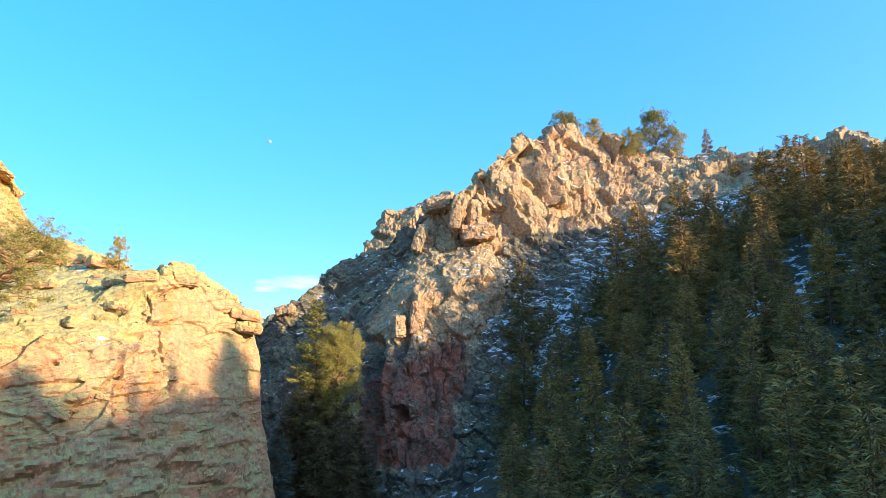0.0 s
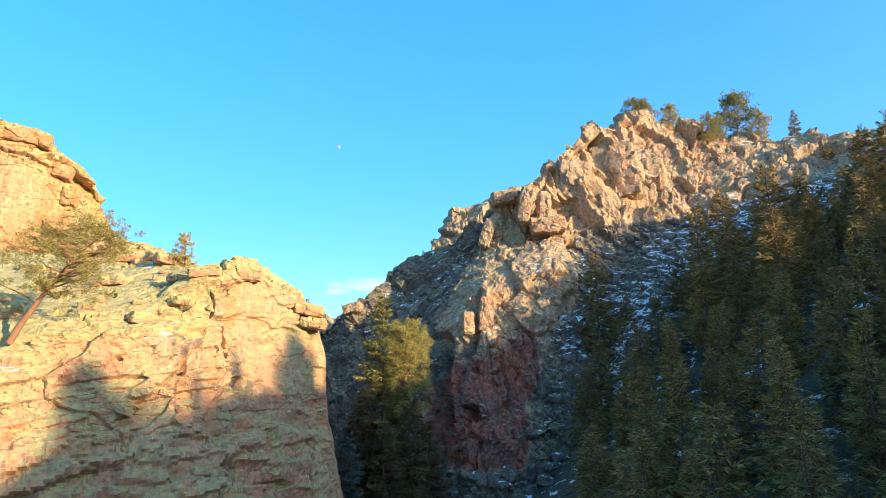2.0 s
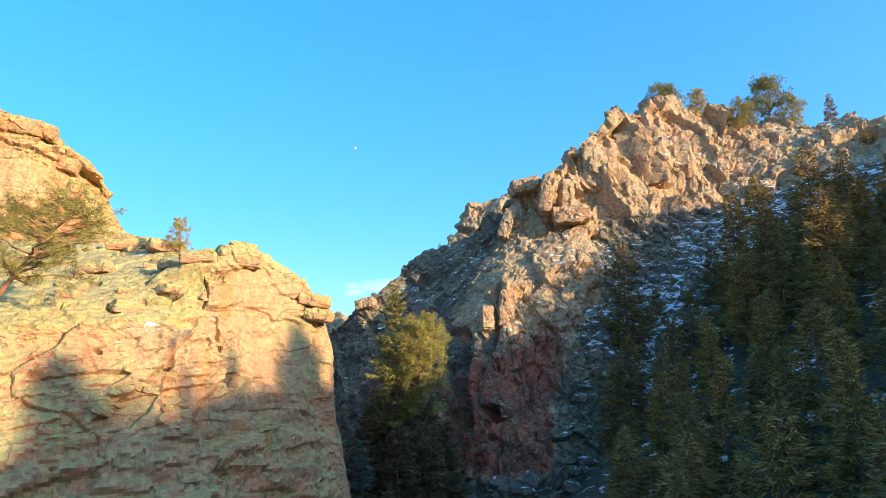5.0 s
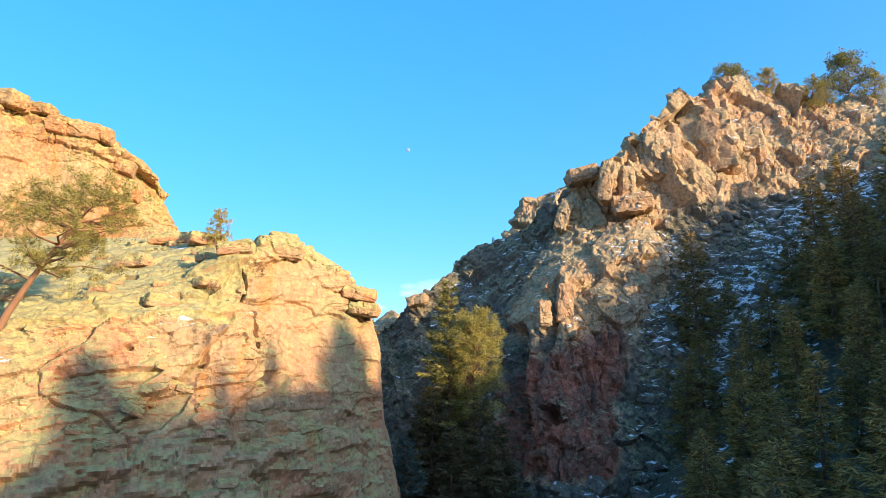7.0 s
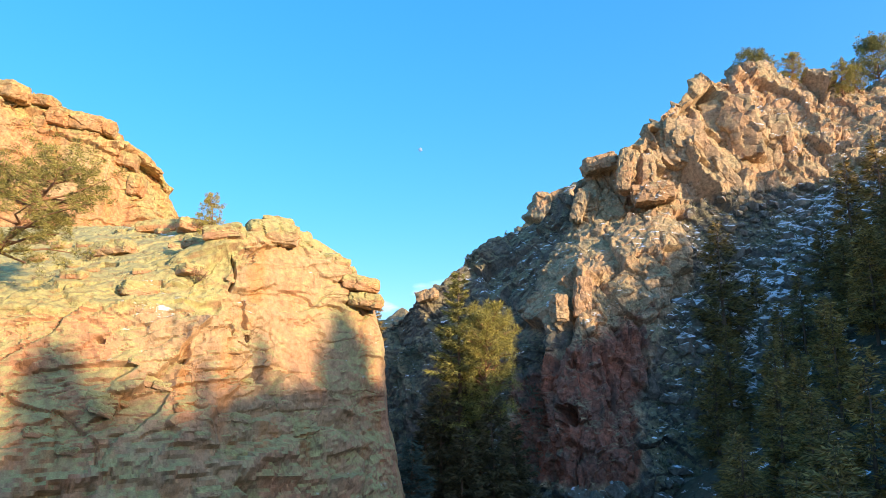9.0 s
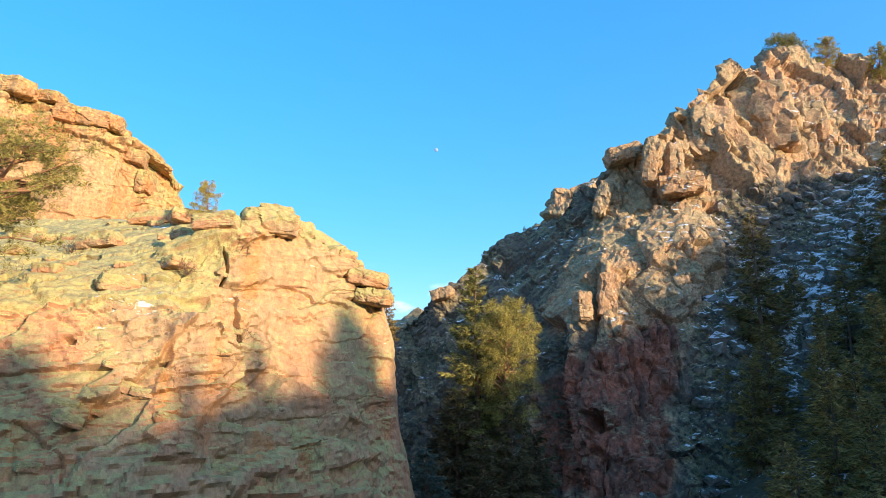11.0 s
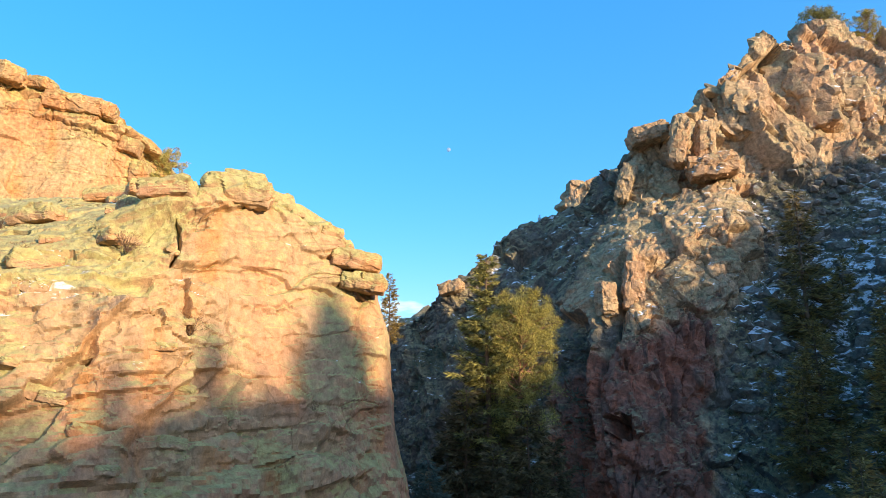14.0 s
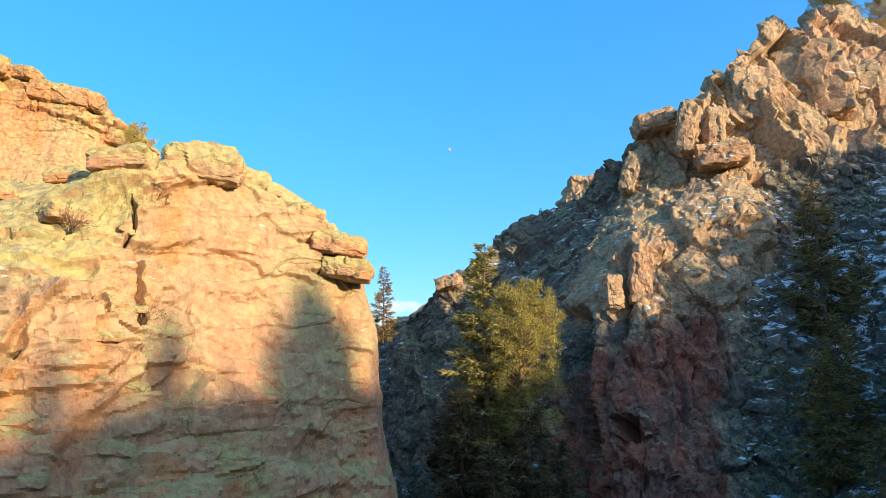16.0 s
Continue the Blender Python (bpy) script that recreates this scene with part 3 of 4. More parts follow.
def build_tower():
    xs = [-118, -98.3, -95.4, -94.4, -92, -91.3, -85.9, -82.8, -82.8, -82, -81.4, -80.4, -79, -76, -64, -48]
    tops = [74, 70.2, 71, 69, 69.1, 66.4, 65.9, 63.6, 61.6, 59.6, 57.4, 55.2, 52.6, 50.4, 46, 40]
    crest = list(zip([84, 97, 101, 102, 104, 105, 108, 109, 110, 112, 113, 113, 113, 113, 114, 115], tops))
    foot = [(y - (9 if x < -83 else 5), min(44, z - 5)) for x, (y, z) in zip(xs, crest)]
    levels = [[(x, y - 3, z - 14) for x, (y, z) in zip(xs, foot)],
              [(x, y, z) for x, (y, z) in zip(xs, foot)],
              [(x, yc * 0.6 + yf * 0.4, zc * 0.88 + zf * 0.12) for x, (yc, zc), (yf, zf) in zip(xs, crest, foot)],
              [(x, y, z) for x, (y, z) in zip(xs, crest)],
              [(x, y + 10, z - 2) for x, (y, z) in zip(xs, crest)],
              [(x, y + 30, z - 30) for x, (y, z) in zip(xs, crest)]]
    g = loft(levels, 640, 330, (0.4, 1, 1, 0.5, 0.15), (1, 13.5))
    n = smooth_normals(g)
    brink = np.interp(g[:, :, 0], xs, tops) - g[:, :, 2]
    cap = np.clip(1.6 - brink / 5, 0.3, 1)
    g = weather(g, [(8, 1.2, 0.03, 0.6, (1.6, 1, 0.6)), (3.2, 0.55, 0.05, 0.4, (2.2, 1.2, 0.5)), (1.2, 0.12, 0.07, 0.06, (1.4, 1, 0.6))], 41, (4, 8, 10), cap, n, 0.3)
    # the long slab joints and the open chimney beside the cap
    g = ledge(g, n, [(-91, 102, 62.8), (-86, 104, 62), (-82.5, 107, 61)], 2.5, 0.9, 0.6, 0.3)
    g = ledge(g, n, [(-102, 90, 58), (-96, 93, 56), (-91, 96, 51), (-88, 98, 45)], 4.0, -1.5, 0.5, 0.3)
    g = groove(g, n, [(-91.5, 104.5, 67.5), (-91, 103, 65), (-90.2, 102, 62.8)], 0.5, 1.6)
    me = masked(crisp(grid_mesh("cliff_upper_west", g, TOWER)), crust=np.clip(1.3 - brink / 6, 0, 1))
    ob = new("cliff_upper_west", me)
    tagged(ob, "tall sunlit orange granite tower with stained smooth face", "cliff", kind="structure")


def build_mountain():
    xs = [-46, -34, -25, -18, -11, -5, 1, 7, 14, 22, 30, 40, 55, 75]
    foot = [(108, 8), (101, 8), (95, 8), (92, 8), (87, 8.5), (79.5, 10.5), (81.5, 11.5), (83.5, 13), (85, 17), (86, 23), (88, 29), (90, 35), (92, 44), (95, 56)]
    brow = [(110, 16), (104, 20), (99, 24), (97, 24.4), (91, 25.4), (86.8, 29), (89.8, 29), (92, 29), (93, 28), (95, 31), (97, 36), (99, 43), (100, 52), (104, 62)]
    bench = [(111, 22), (105.5, 25), (102, 31), (104, 34), (99, 34), (91.2, 33.8), (93, 36.5), (96, 38), (101, 36), (104, 39), (107, 45), (110, 51), (112, 59), (114, 69)]
    wall = [(112, 24), (106, 28), (103, 33.8), (108, 38.5), (107, 41), (101, 42), (101, 43.5), (102, 45), (106, 47), (110, 47), (114, 51), (118, 59), (122, 64), (124, 70)]
    crest = [(112, 25), (107, 29.6), (104, 35.2), (112, 43), (114, 47.3), (106, 48.5), (103.3, 53), (106, 58.6), (112, 65.6), (121, 70.4), (126, 72.6), (128, 70.5), (131, 69), (130, 64)]
    levels = [[(x, y - 4, z - 9) for x, (y, z) in zip(xs, foot)]]
    levels += [[(x, y, z) for x, (y, z) in zip(xs, row)] for row in (foot, brow, bench, wall, crest)]
    levels += [[(x, y + 9, z - 4) for x, (y, z) in zip(xs, crest)], [(x, y + 34, z - 30) for x, (y, z) in zip(xs, crest)]]
    g = loft(levels, 760, 560, (0.4, 1, 1, 1, 1, 0.6, 0.15))
    n = smooth_normals(g)
    x, y, z = g[:, :, 0], g[:, :, 1], g[:, :, 2]
    # open talus to the right of the red cliff, and the snowy gully at its foot
    split = 1.8 + 1.2 * np.sin(z * 0.25 + 1) + 6 * np.clip((z - 29) / 5, 0, 1)
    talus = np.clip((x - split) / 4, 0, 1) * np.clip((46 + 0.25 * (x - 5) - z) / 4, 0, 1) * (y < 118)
    bench = np.clip(1 - np.abs(z - 40) / 5, 0, 1) * np.clip((x + 9) / 4, 0, 1) * np.clip((8 - x) / 4, 0, 1)
    gully = np.clip((14 - z) / 3, 0, 1) * np.clip((6 - x) / 4, 0, 1)
    shelf = np.clip((31 - z) / 4, 0, 1) * np.clip((8 - x) / 3, 0, 1)
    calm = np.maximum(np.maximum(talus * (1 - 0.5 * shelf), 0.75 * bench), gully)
    g = groove(g, n, [(-4.7, 90.5, 35), (-4.7, 88, 31), (-5.2, 86, 27.5), (-7.5, 84.5, 24)], 0.9, 2.2)
    g = groove(g, n, [(-9.2, 88.5, 27), (-9.0, 85.5, 21), (-7.2, 82, 14)], 1.6, 1.5)
    red = np.clip((split + 2 - x) / 3, 0, 1) * np.clip((x + 13) / 4, 0, 1) * np.clip((29 + 0.5 * (x + 4) - z) / 4, 0, 1) * (1 - gully)
    g = weather(g, [(10, 2.5, 0.04, 0.8, (0.75, 1, 1.45)), (4.4, 1.25, 0.06, 0.7, (0.85, 1, 1.35)), (1.8, 0.45, 0.09, 0.3, (1, 1, 0.9)), (0.75, 0.13, 0.12, 0.1, (1, 1, 0.9))], 61, (10, 20, 15), (1 - 0.72 * calm) * (1 - 0.35 * red) * (0.75 + 0.25 * np.clip((x + 17) / 8, 0, 1)) * (1 - 0.55 * np.exp(-((x + 4.5) / 4) ** 2 - ((z - 31.5) / 4) ** 2)), n, 0.16)
    g = weather(g, [(3.6, 1.1, 0.06, 0.8, (0.6, 1, 2.4)), (1.5, 0.45, 0.08, 0.3, (0.7, 1, 1.8))], 67, (4, 7, 10), red, n, 0.14)
    g = pit(g, n, (-5.2, 82.6, 19.4), (1.1, 1.5, 1.0), 1.8)
    # Grey left-flank rock, plus shade painted in as colour below about z 31.
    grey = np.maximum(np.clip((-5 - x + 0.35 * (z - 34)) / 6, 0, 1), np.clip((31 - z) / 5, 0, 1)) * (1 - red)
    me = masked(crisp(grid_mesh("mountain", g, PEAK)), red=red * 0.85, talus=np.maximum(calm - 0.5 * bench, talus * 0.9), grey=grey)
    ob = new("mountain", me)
    tagged(ob, "jagged granite mountain with sunlit summit, shaded red cliff and snow", "mountain", kind="structure")
    return g, g[np.maximum(talus, gully) > 0.5]


def build_far_ridge():
    xs = [-70, -45, -30, -25, -20, -16, -9, 1, 15, 40]
    zs = [36, 44, 52, 58, 66, 71, 74.5, 77, 78, 79]
    levels = [[(x, 160, 20) for x in xs], [(x, 176, z * 0.55 + 10) for x, z in zip(xs, zs)], [(x, 186, z - 3) for x, z in zip(xs, zs)],
              [(x, 189, z) for x, z in zip(xs, zs)], [(x, 215, z - 20) for x, z in zip(xs, zs)]]
    g = loft(levels, 260, 170)
    g = weather(g, [(8, 2.2, 0.05, 0.5, (1, 1, 1)), (3, 0.9, 0.06, 0.3, (1.2, 1, 0.7)), (1.3, 0.4, 0.1, 0.2, (1, 1, 1))], 81)
    ob = new("far_ridge", crisp(grid_mesh("far_ridge", g, PEAK)))
    tagged(ob, "distant grey granite ridge with broken crest", "ridge", kind="structure")


CLIFF_SHEET, CLIFF_NORMAL = build_left_cliff()
build_tower()
MOUNTAIN, TALUS_SPOTS = build_mountain()
build_far_ridge()


# ---------------------------------------------------------------- trees
def part(name, me, parent, label=""):
    ob = new(name, me)
    ob.parent = parent
    if label:
        tagged(ob, label)
    return ob


def tube(path, radii, sides=7):
    """Vertices and quads of a tapered limb along a path."""
    path = np.array(path, float)
    verts, faces = [], []
    for i, (p, r) in enumerate(zip(path, radii)):
        d = path[min(i + 1, len(path) - 1)] - path[max(i - 1, 0)]
        d = d / np.linalg.norm(d)
        a = np.cross(d, (0.31, 0.95, 0.1))
        a = a / np.linalg.norm(a)
        b = np.cross(d, a)
        for k in range(sides):
            w = 2 * math.pi * k / sides
            verts.append(p + r * (math.cos(w) * a + math.sin(w) * b))
    for i in range(len(path) - 1):
        for k in range(sides):
            faces.append((i * sides + k, i * sides + (k + 1) % sides, (i + 1) * sides + (k + 1) % sides, (i + 1) * sides + k))
    return verts, faces


def tubes_mesh(name, limbs, material):
    verts, faces = [], []
    for path, radii, sides in limbs:
        v, f = tube(path, radii, sides)
        faces += [tuple(i + len(verts) for i in q) for q in f]
        verts += v
    return mesh_from(name, np.array(verts), np.array(faces), material, True)


def sprays_mesh(name, centre, way, length, width, material, rng):
    """Needle sprays: for each a folded leaf-like blade of two triangles."""
    n = len(centre)
    way = way / np.maximum(np.linalg.norm(way, axis=1, keepdims=True), 1e-6)
    side = np.cross(way, rng.normal(size=(n, 3)))
    side /= np.maximum(np.linalg.norm(side, axis=1, keepdims=True), 1e-6)
    L, W = np.asarray(length)[:, None], np.asarray(width)[:, None]
    mid = centre + way * L * 0.45
    v = np.stack([centre, mid + side * W, centre + way * L, mid - side * W * 0.9 + 0.15 * W * rng.normal(size=(n, 3))], 1).reshape(-1, 3)
    i = np.arange(n)[:, None] * 4
    f = np.concatenate([i + np.array([[0, 1, 2, 3]])], 0)
    return mesh_from(name, v, f, material)


def fir_meshes(seed, height, spread, bare=0.08, density=1.0, material=None, blade=1.0, thin=1.0):
    """Trunk and crown of a conifer with whorled, drooping boughs."""
    rng = np.random.default_rng(seed)
    trunk = [(0.12 * math.sin(k * 1.3 + seed) * k / 8, 0.1 * math.cos(k + seed) * k / 8, height * k / 8 * 0.99) for k in range(9)]
    limbs = [(trunk, [max(0.016 * height * (1 - k / 8.3), 0.012) for k in range(9)], 8)]
    cs, ws, ls, wd = [], [], [], []
    z = height * bare
    while z < height * 0.985:
        h = (z - height * bare) / (height * (1 - bare))
        reach = spread * (0.10 + 0.95 * (1 - h) ** 0.85) * min(1, 0.45 + h * 4)
        for b in range(rng.integers(4, 7)):
            a = rng.uniform(0, 2 * math.pi)
            r = reach * rng.uniform(0.55, 1.18)
            if rng.random() < 0.10:
                r *= 0.5
            rise = rng.uniform(-0.28, 0.10) + 0.45 * h
            out = np.array([math.cos(a), math.sin(a), 0.0])
            tip = np.array([0, 0, z]) + out * r + np.array([0, 0, rise * r])
            if r > 0.8 and rng.random() < 0.5:
                limbs.append(([(0, 0, z), tuple(np.array([0, 0, z]) * 0.5 + tip * 0.5 + np.array([0, 0, -0.04 * r])), tuple(tip)], [0.025 + 0.010 * r, 0.02, 0.006], 4))
            k = max(6, int(30 * density * r / 1.2))
            t = rng.uniform(0.18, 1.0, k) ** 0.75
            c = np.array([0, 0, z]) + out * (r * t)[:, None] + np.array([0, 0, 1.0]) * (rise * r * t - 0.16 * r * (t * (1 - t)) * 2)[:, None]
            sidew = np.array([-out[1], out[0], 0.0])
            c = c + sidew * (rng.normal(0, 0.17, k) * r * (1.1 - 0.6 * t))[:, None] + rng.normal(0, 0.05, (k, 3))
            w = out * 1.0 + sidew * rng.normal(0, 0.8, k)[:, None] + np.array([0, 0, 1.0]) * rng.normal(-0.05, 0.45, k)[:, None]
            cs.append(c), ws.append(w)
            ls.append(blade * rng.uniform(0.35, 0.75, k) * (0.7 + 0.4 * (1 - h)))
            wd.append(blade * thin * rng.uniform(0.035, 0.085, k))
        z += rng.uniform(0.20, 0.36) * (0.7 + height / 22)
    crown = sprays_mesh("crown", np.concatenate(cs), np.concatenate(ws), np.concatenate(ls), np.concatenate(wd), material or FIR, rng)
    return tubes_mesh("trunk", limbs, BARK), crown


def pine_meshes(seed, height, spread, lean=(0, 0), crown_from=0.35, tufts=70, material=None, flat=0.8, needle=None, dense=1.0, girth=1.0, clumps=(2, 5)):
    """An open pine: crooked trunk, bent limbs, and round tufts of needles at their ends."""
    rng = np.random.default_rng(seed)
    needle = needle or spread * 0.8
    trunk = []
    for k in range(9):
        t = k / 8
        trunk.append((lean[0] * t ** 1.2 + 0.12 * math.sin(3 * t + seed) * height * 0.1, lean[1] * t + 0.1 * math.sin(4 * t + 2 * seed) * height * 0.08, height * 0.93 * t - 0.4 * (1 - t)))
    limbs = [(trunk, [max(girth * 0.024 * height * (1 - 0.9 * k / 8), 0.02) for k in range(9)], 8)]
    tr = np.array(trunk)
    cs, ws, ls, wd = [], [], [], []
    for b in range(tufts):
        t = crown_from + (1 - crown_from) * rng.random() ** 0.8
        base = np.array([np.interp(t, np.linspace(0, 1, 9), tr[:, i]) for i in range(3)])
        a = rng.uniform(0, 2 * math.pi)
        q = (t - crown_from) / (1 - crown_from)
        r = spread * rng.uniform(0.35, 1.05) * math.sqrt(max(1 - (1.5 * (q - 0.35)) ** 2, 0.12))
        tip = base + np.array([math.cos(a) * r, math.sin(a) * r, rng.uniform(-0.12, 0.45) * r + 0.05 * height * q])
        mid = base * 0.5 + tip * 0.5 + rng.normal(0, 0.08 * r, 3)
        if rng.random() < 0.7:
            limbs.append(([tuple(base), tuple(mid), tuple(tip)], [girth * 0.008 * height, girth * 0.005 * height, 0.006], 5))
        for s in range(rng.integers(*clumps)):
            c0 = tip * rng.uniform(0.75, 1.0) + mid * 0 if s == 0 else tip + (mid - tip) * rng.uniform(0, 0.7) + rng.normal(0, 0.10 * spread, 3)
            if s == 0:
                c0 = tip
            k = int(rng.integers(34, 52) * dense)
            d = rng.normal(size=(k, 3)) * np.array([1, 1, flat])
            d[:, 2] += 0.25
            d /= np.linalg.norm(d, axis=1, keepdims=True)
            cs.append(c0 + d * 0.06 * needle * rng.uniform(0.2, 2.2, (k, 1)))
            ws.append(d)
            ls.append(rng.uniform(0.055, 0.115, k) * needle + 0.05)
            wd.append((rng.uniform(0.008, 0.016, k) * needle + 0.008) / dense)
    crown = sprays_mesh("crown", np.concatenate(cs), np.concatenate(ws), np.concatenate(ls), np.concatenate(wd), material or PINE, rng)
    return tubes_mesh("trunk", limbs, PINE_BARK), crown


def tree(name, meshes, x, y, z, label, category, group="", turn=0.0, size=1.0):
    e = new(name)
    e.empty_display_size = 0.5
    e.matrix_world = pose(x, y, z, 0, 0, turn) @ Matrix.Scale(size, 4)
    part("trunk", meshes[0], e)
    part("crown", meshes[1], e)
    return tagged(e, label, category, group)


FIRS = [fir_meshes(3, 11, 2.5, 0.08, 1.5, None, 1.0, 0.65), fir_meshes(4, 11, 2.1, 0.05, 1.5, None, 1.0, 0.65), fir_meshes(5, 11, 2.8, 0.12, 1.5, None, 1.0, 0.65), fir_meshes(8, 11, 2.3, 0.1, 1.7, None, 1.0, 0.65), fir_meshes(9, 11, 2.6, 0.2, 1.35, None, 1.0, 0.65)]
PINES = [pine_meshes(2, 7, 3.3, crown_from=0.12, tufts=120), pine_meshes(6, 7, 2.9, (0.7, 0), 0.1, 95), pine_meshes(7, 7, 2.3, crown_from=0.06, tufts=90)]


def build_forest():
    rng = np.random.default_rng(12)
    spots = []
    tries = 0
    while len(spots) < 285 and tries < 60000:
        tries += 1
        y = rng.uniform(6, 122)
        x = rng.uniform(4, 100)
        r = x - float(axis_x(y))
        edge = 12 + 0.17 * max(y - 45, 0)          # tree line against the open talus
        if r < edge or x > 26 + 0.66 * y:
            continue
        gap = 2.2 + 0.022 * y
        if any((x - a) ** 2 + (y - b) ** 2 < gap * gap for a, b in spots):
            continue
        spots.append((x, y))
    for i, (x, y) in enumerate(spots):
        z = float(ground_z(np.array(x), np.array(y))) - 0.6
        f = FIRS[rng.integers(0, len(FIRS))]
        tree("fir_tree", f, x, y, z, "dark green shaded fir tree on the steep slope", "tree", "forest on the slope", rng.uniform(0, 360), rng.uniform(0.7, 1.2) if y < 85 else rng.uniform(0.6, 1.05))


build_forest()


def ground_at(x, y):
    return float(ground_z(np.array(float(x)), np.array(float(y))))


def surface_at(x, y):
    """Height of the ground or of the mountain's sheet, whichever is on top."""
    d = np.hypot(MOUNTAIN[:, :, 0] - x, MOUNTAIN[:, :, 1] - y) < 0.6
    return max(ground_at(x, y), float(MOUNTAIN[:, :, 2][d].mean()) if d.any() else -99)


def build_ridge_trees():
    """The wood on the crest whose shadow falls across the canyon, joined into one."""
    rng = np.random.default_rng(31)
    crown = fir_meshes(40, 11, 2.6, 0.02, 0.5, FIR, 1.5)[1]
    co = np.zeros(len(crown.vertices) * 3, np.float32)
    crown.vertices.foreach_get("co", co)
    co = co.reshape(-1, 3)
    spots = [(120 + rng.normal(0, 2.0), -38 + 126 * (k + rng.uniform(-0.4, 0.4)) / 90, rng.uniform(0.2, 0.34)) for k in range(90)]
    for y, size, half in ((-10.4, 0.46, 0.7), (-28.8, 0.56, 0.15)):
        for k in range(27):
            dy = half * ((k % 9) - 4) / 4.5
            spots.append((120 + rng.normal(0, 0.9), y + dy, size * math.sqrt(1 - (dy / half) ** 2 * 0.75)))
    vs, fs, n = [], [], len(co)
    for k, (x, y, size) in enumerate(spots):
        vs.append(turned(co, 0, 0, k * 77) * size + np.array([x, y, ground_at(x, y) - 0.3]))
        fs.append(np.arange(n).reshape(-1, 4) + k * n)
    ob = new("ridge_wood", mesh_from("ridge_wood", np.concatenate(vs), np.concatenate(fs), FIR))
    tagged(ob, "dark fir wood along the high ridge", "wood", kind="stuff")


build_ridge_trees()
BIG = fir_meshes(15, 25.6, 3.3, 0.42, 3.6, OLDFIR, 0.95, 0.62)
tree("fir_tree", BIG, -14.4, 75, 6.0, "tall old fir with sunlit top at the canyon mouth", "tree", "", 0, 1.055)
BUSHY = pine_meshes(16, 23.4, 3.3, (0.9, 0), 0.58, 170, OLDFIR, 1.3, 2.6, 2.4, 0.5)
tree("fir_tree", BUSHY, -12.6, 75.5, 6.6, "broad bushy round-topped fir beside its taller neighbour", "tree")
# Added dark conifers stand in for the shaded lower crown of the old fir.
SHADE_CONIFERS = [fir_meshes(61, 14, 3.6, 0.04, 2.4, SHADE_FIR, 1.1, 0.7), fir_meshes(62, 14, 3.0, 0.06, 2.2, SHADE_FIR, 1.1, 0.7)]
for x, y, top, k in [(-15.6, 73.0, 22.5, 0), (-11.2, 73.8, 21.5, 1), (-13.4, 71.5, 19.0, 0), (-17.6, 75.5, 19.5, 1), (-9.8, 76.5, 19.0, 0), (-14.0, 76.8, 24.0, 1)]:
    tree("spruce_tree", SHADE_CONIFERS[k], x, y, 5.5, "added dark conifer standing in for shade on the lower old fir", "tree", "spruces at the canyon mouth", x * 53 % 360, (top - 5.5) / 13.9)


# ---------------------------------------------------------------- loose rock
def boulder_mesh(name, size, seed, material, boxy=0.55, relief=0.22, subdiv=4):
    bm = bmesh.new()
    bmesh.ops.create_icosphere(bm, subdivisions=subdiv, radius=1.0)
    me = bpy.data.meshes.new(name)
    bm.to_mesh(me)
    bm.free()
    co = np.zeros(len(me.vertices) * 3, np.float32)
    me.vertices.foreach_get("co", co)
    p = co.reshape(-1, 3).astype(float)
    n = p.copy()
    p = p / np.max(np.abs(p), axis=1, keepdims=True) * boxy + p * (1 - boxy)
    s = np.array(size, float)
    w = p * s
    u = min(s)
    d = 0.05 * u * fbm(w * 2 / u + seed, seed, 3)
    for cell, part_of in ((1.1 * u, 1.0), (0.5 * u, 0.4)):
        f, e = blocks(w / cell + seed * 3.7 + 0.2 * vnoise(w * 1.7 / cell, seed + 9)[:, None], seed, 1.0, 0.07)
        d = d + part_of * relief * u * (f - 0.25 * np.clip(1 - e / 0.07, 0, 1))
    w = w + n * d[:, None]
    me.vertices.foreach_set("co", w.astype(np.float32).ravel())
    me.materials.append(material)
    me.update()
    return masked(crisp(me, 20), crust=np.clip(0.5 + n[:, 2] * 1.5, 0, 1))


def rock_thing(name, at, size, turn, seed, material, label, boxy=0.7, relief=0.3, subdiv=5):
    ob = new(name, boulder_mesh(name, size, seed, material, boxy, relief, subdiv))
    ob.matrix_world = pose(*at, *turn)
    return tagged(ob, label, "rock")


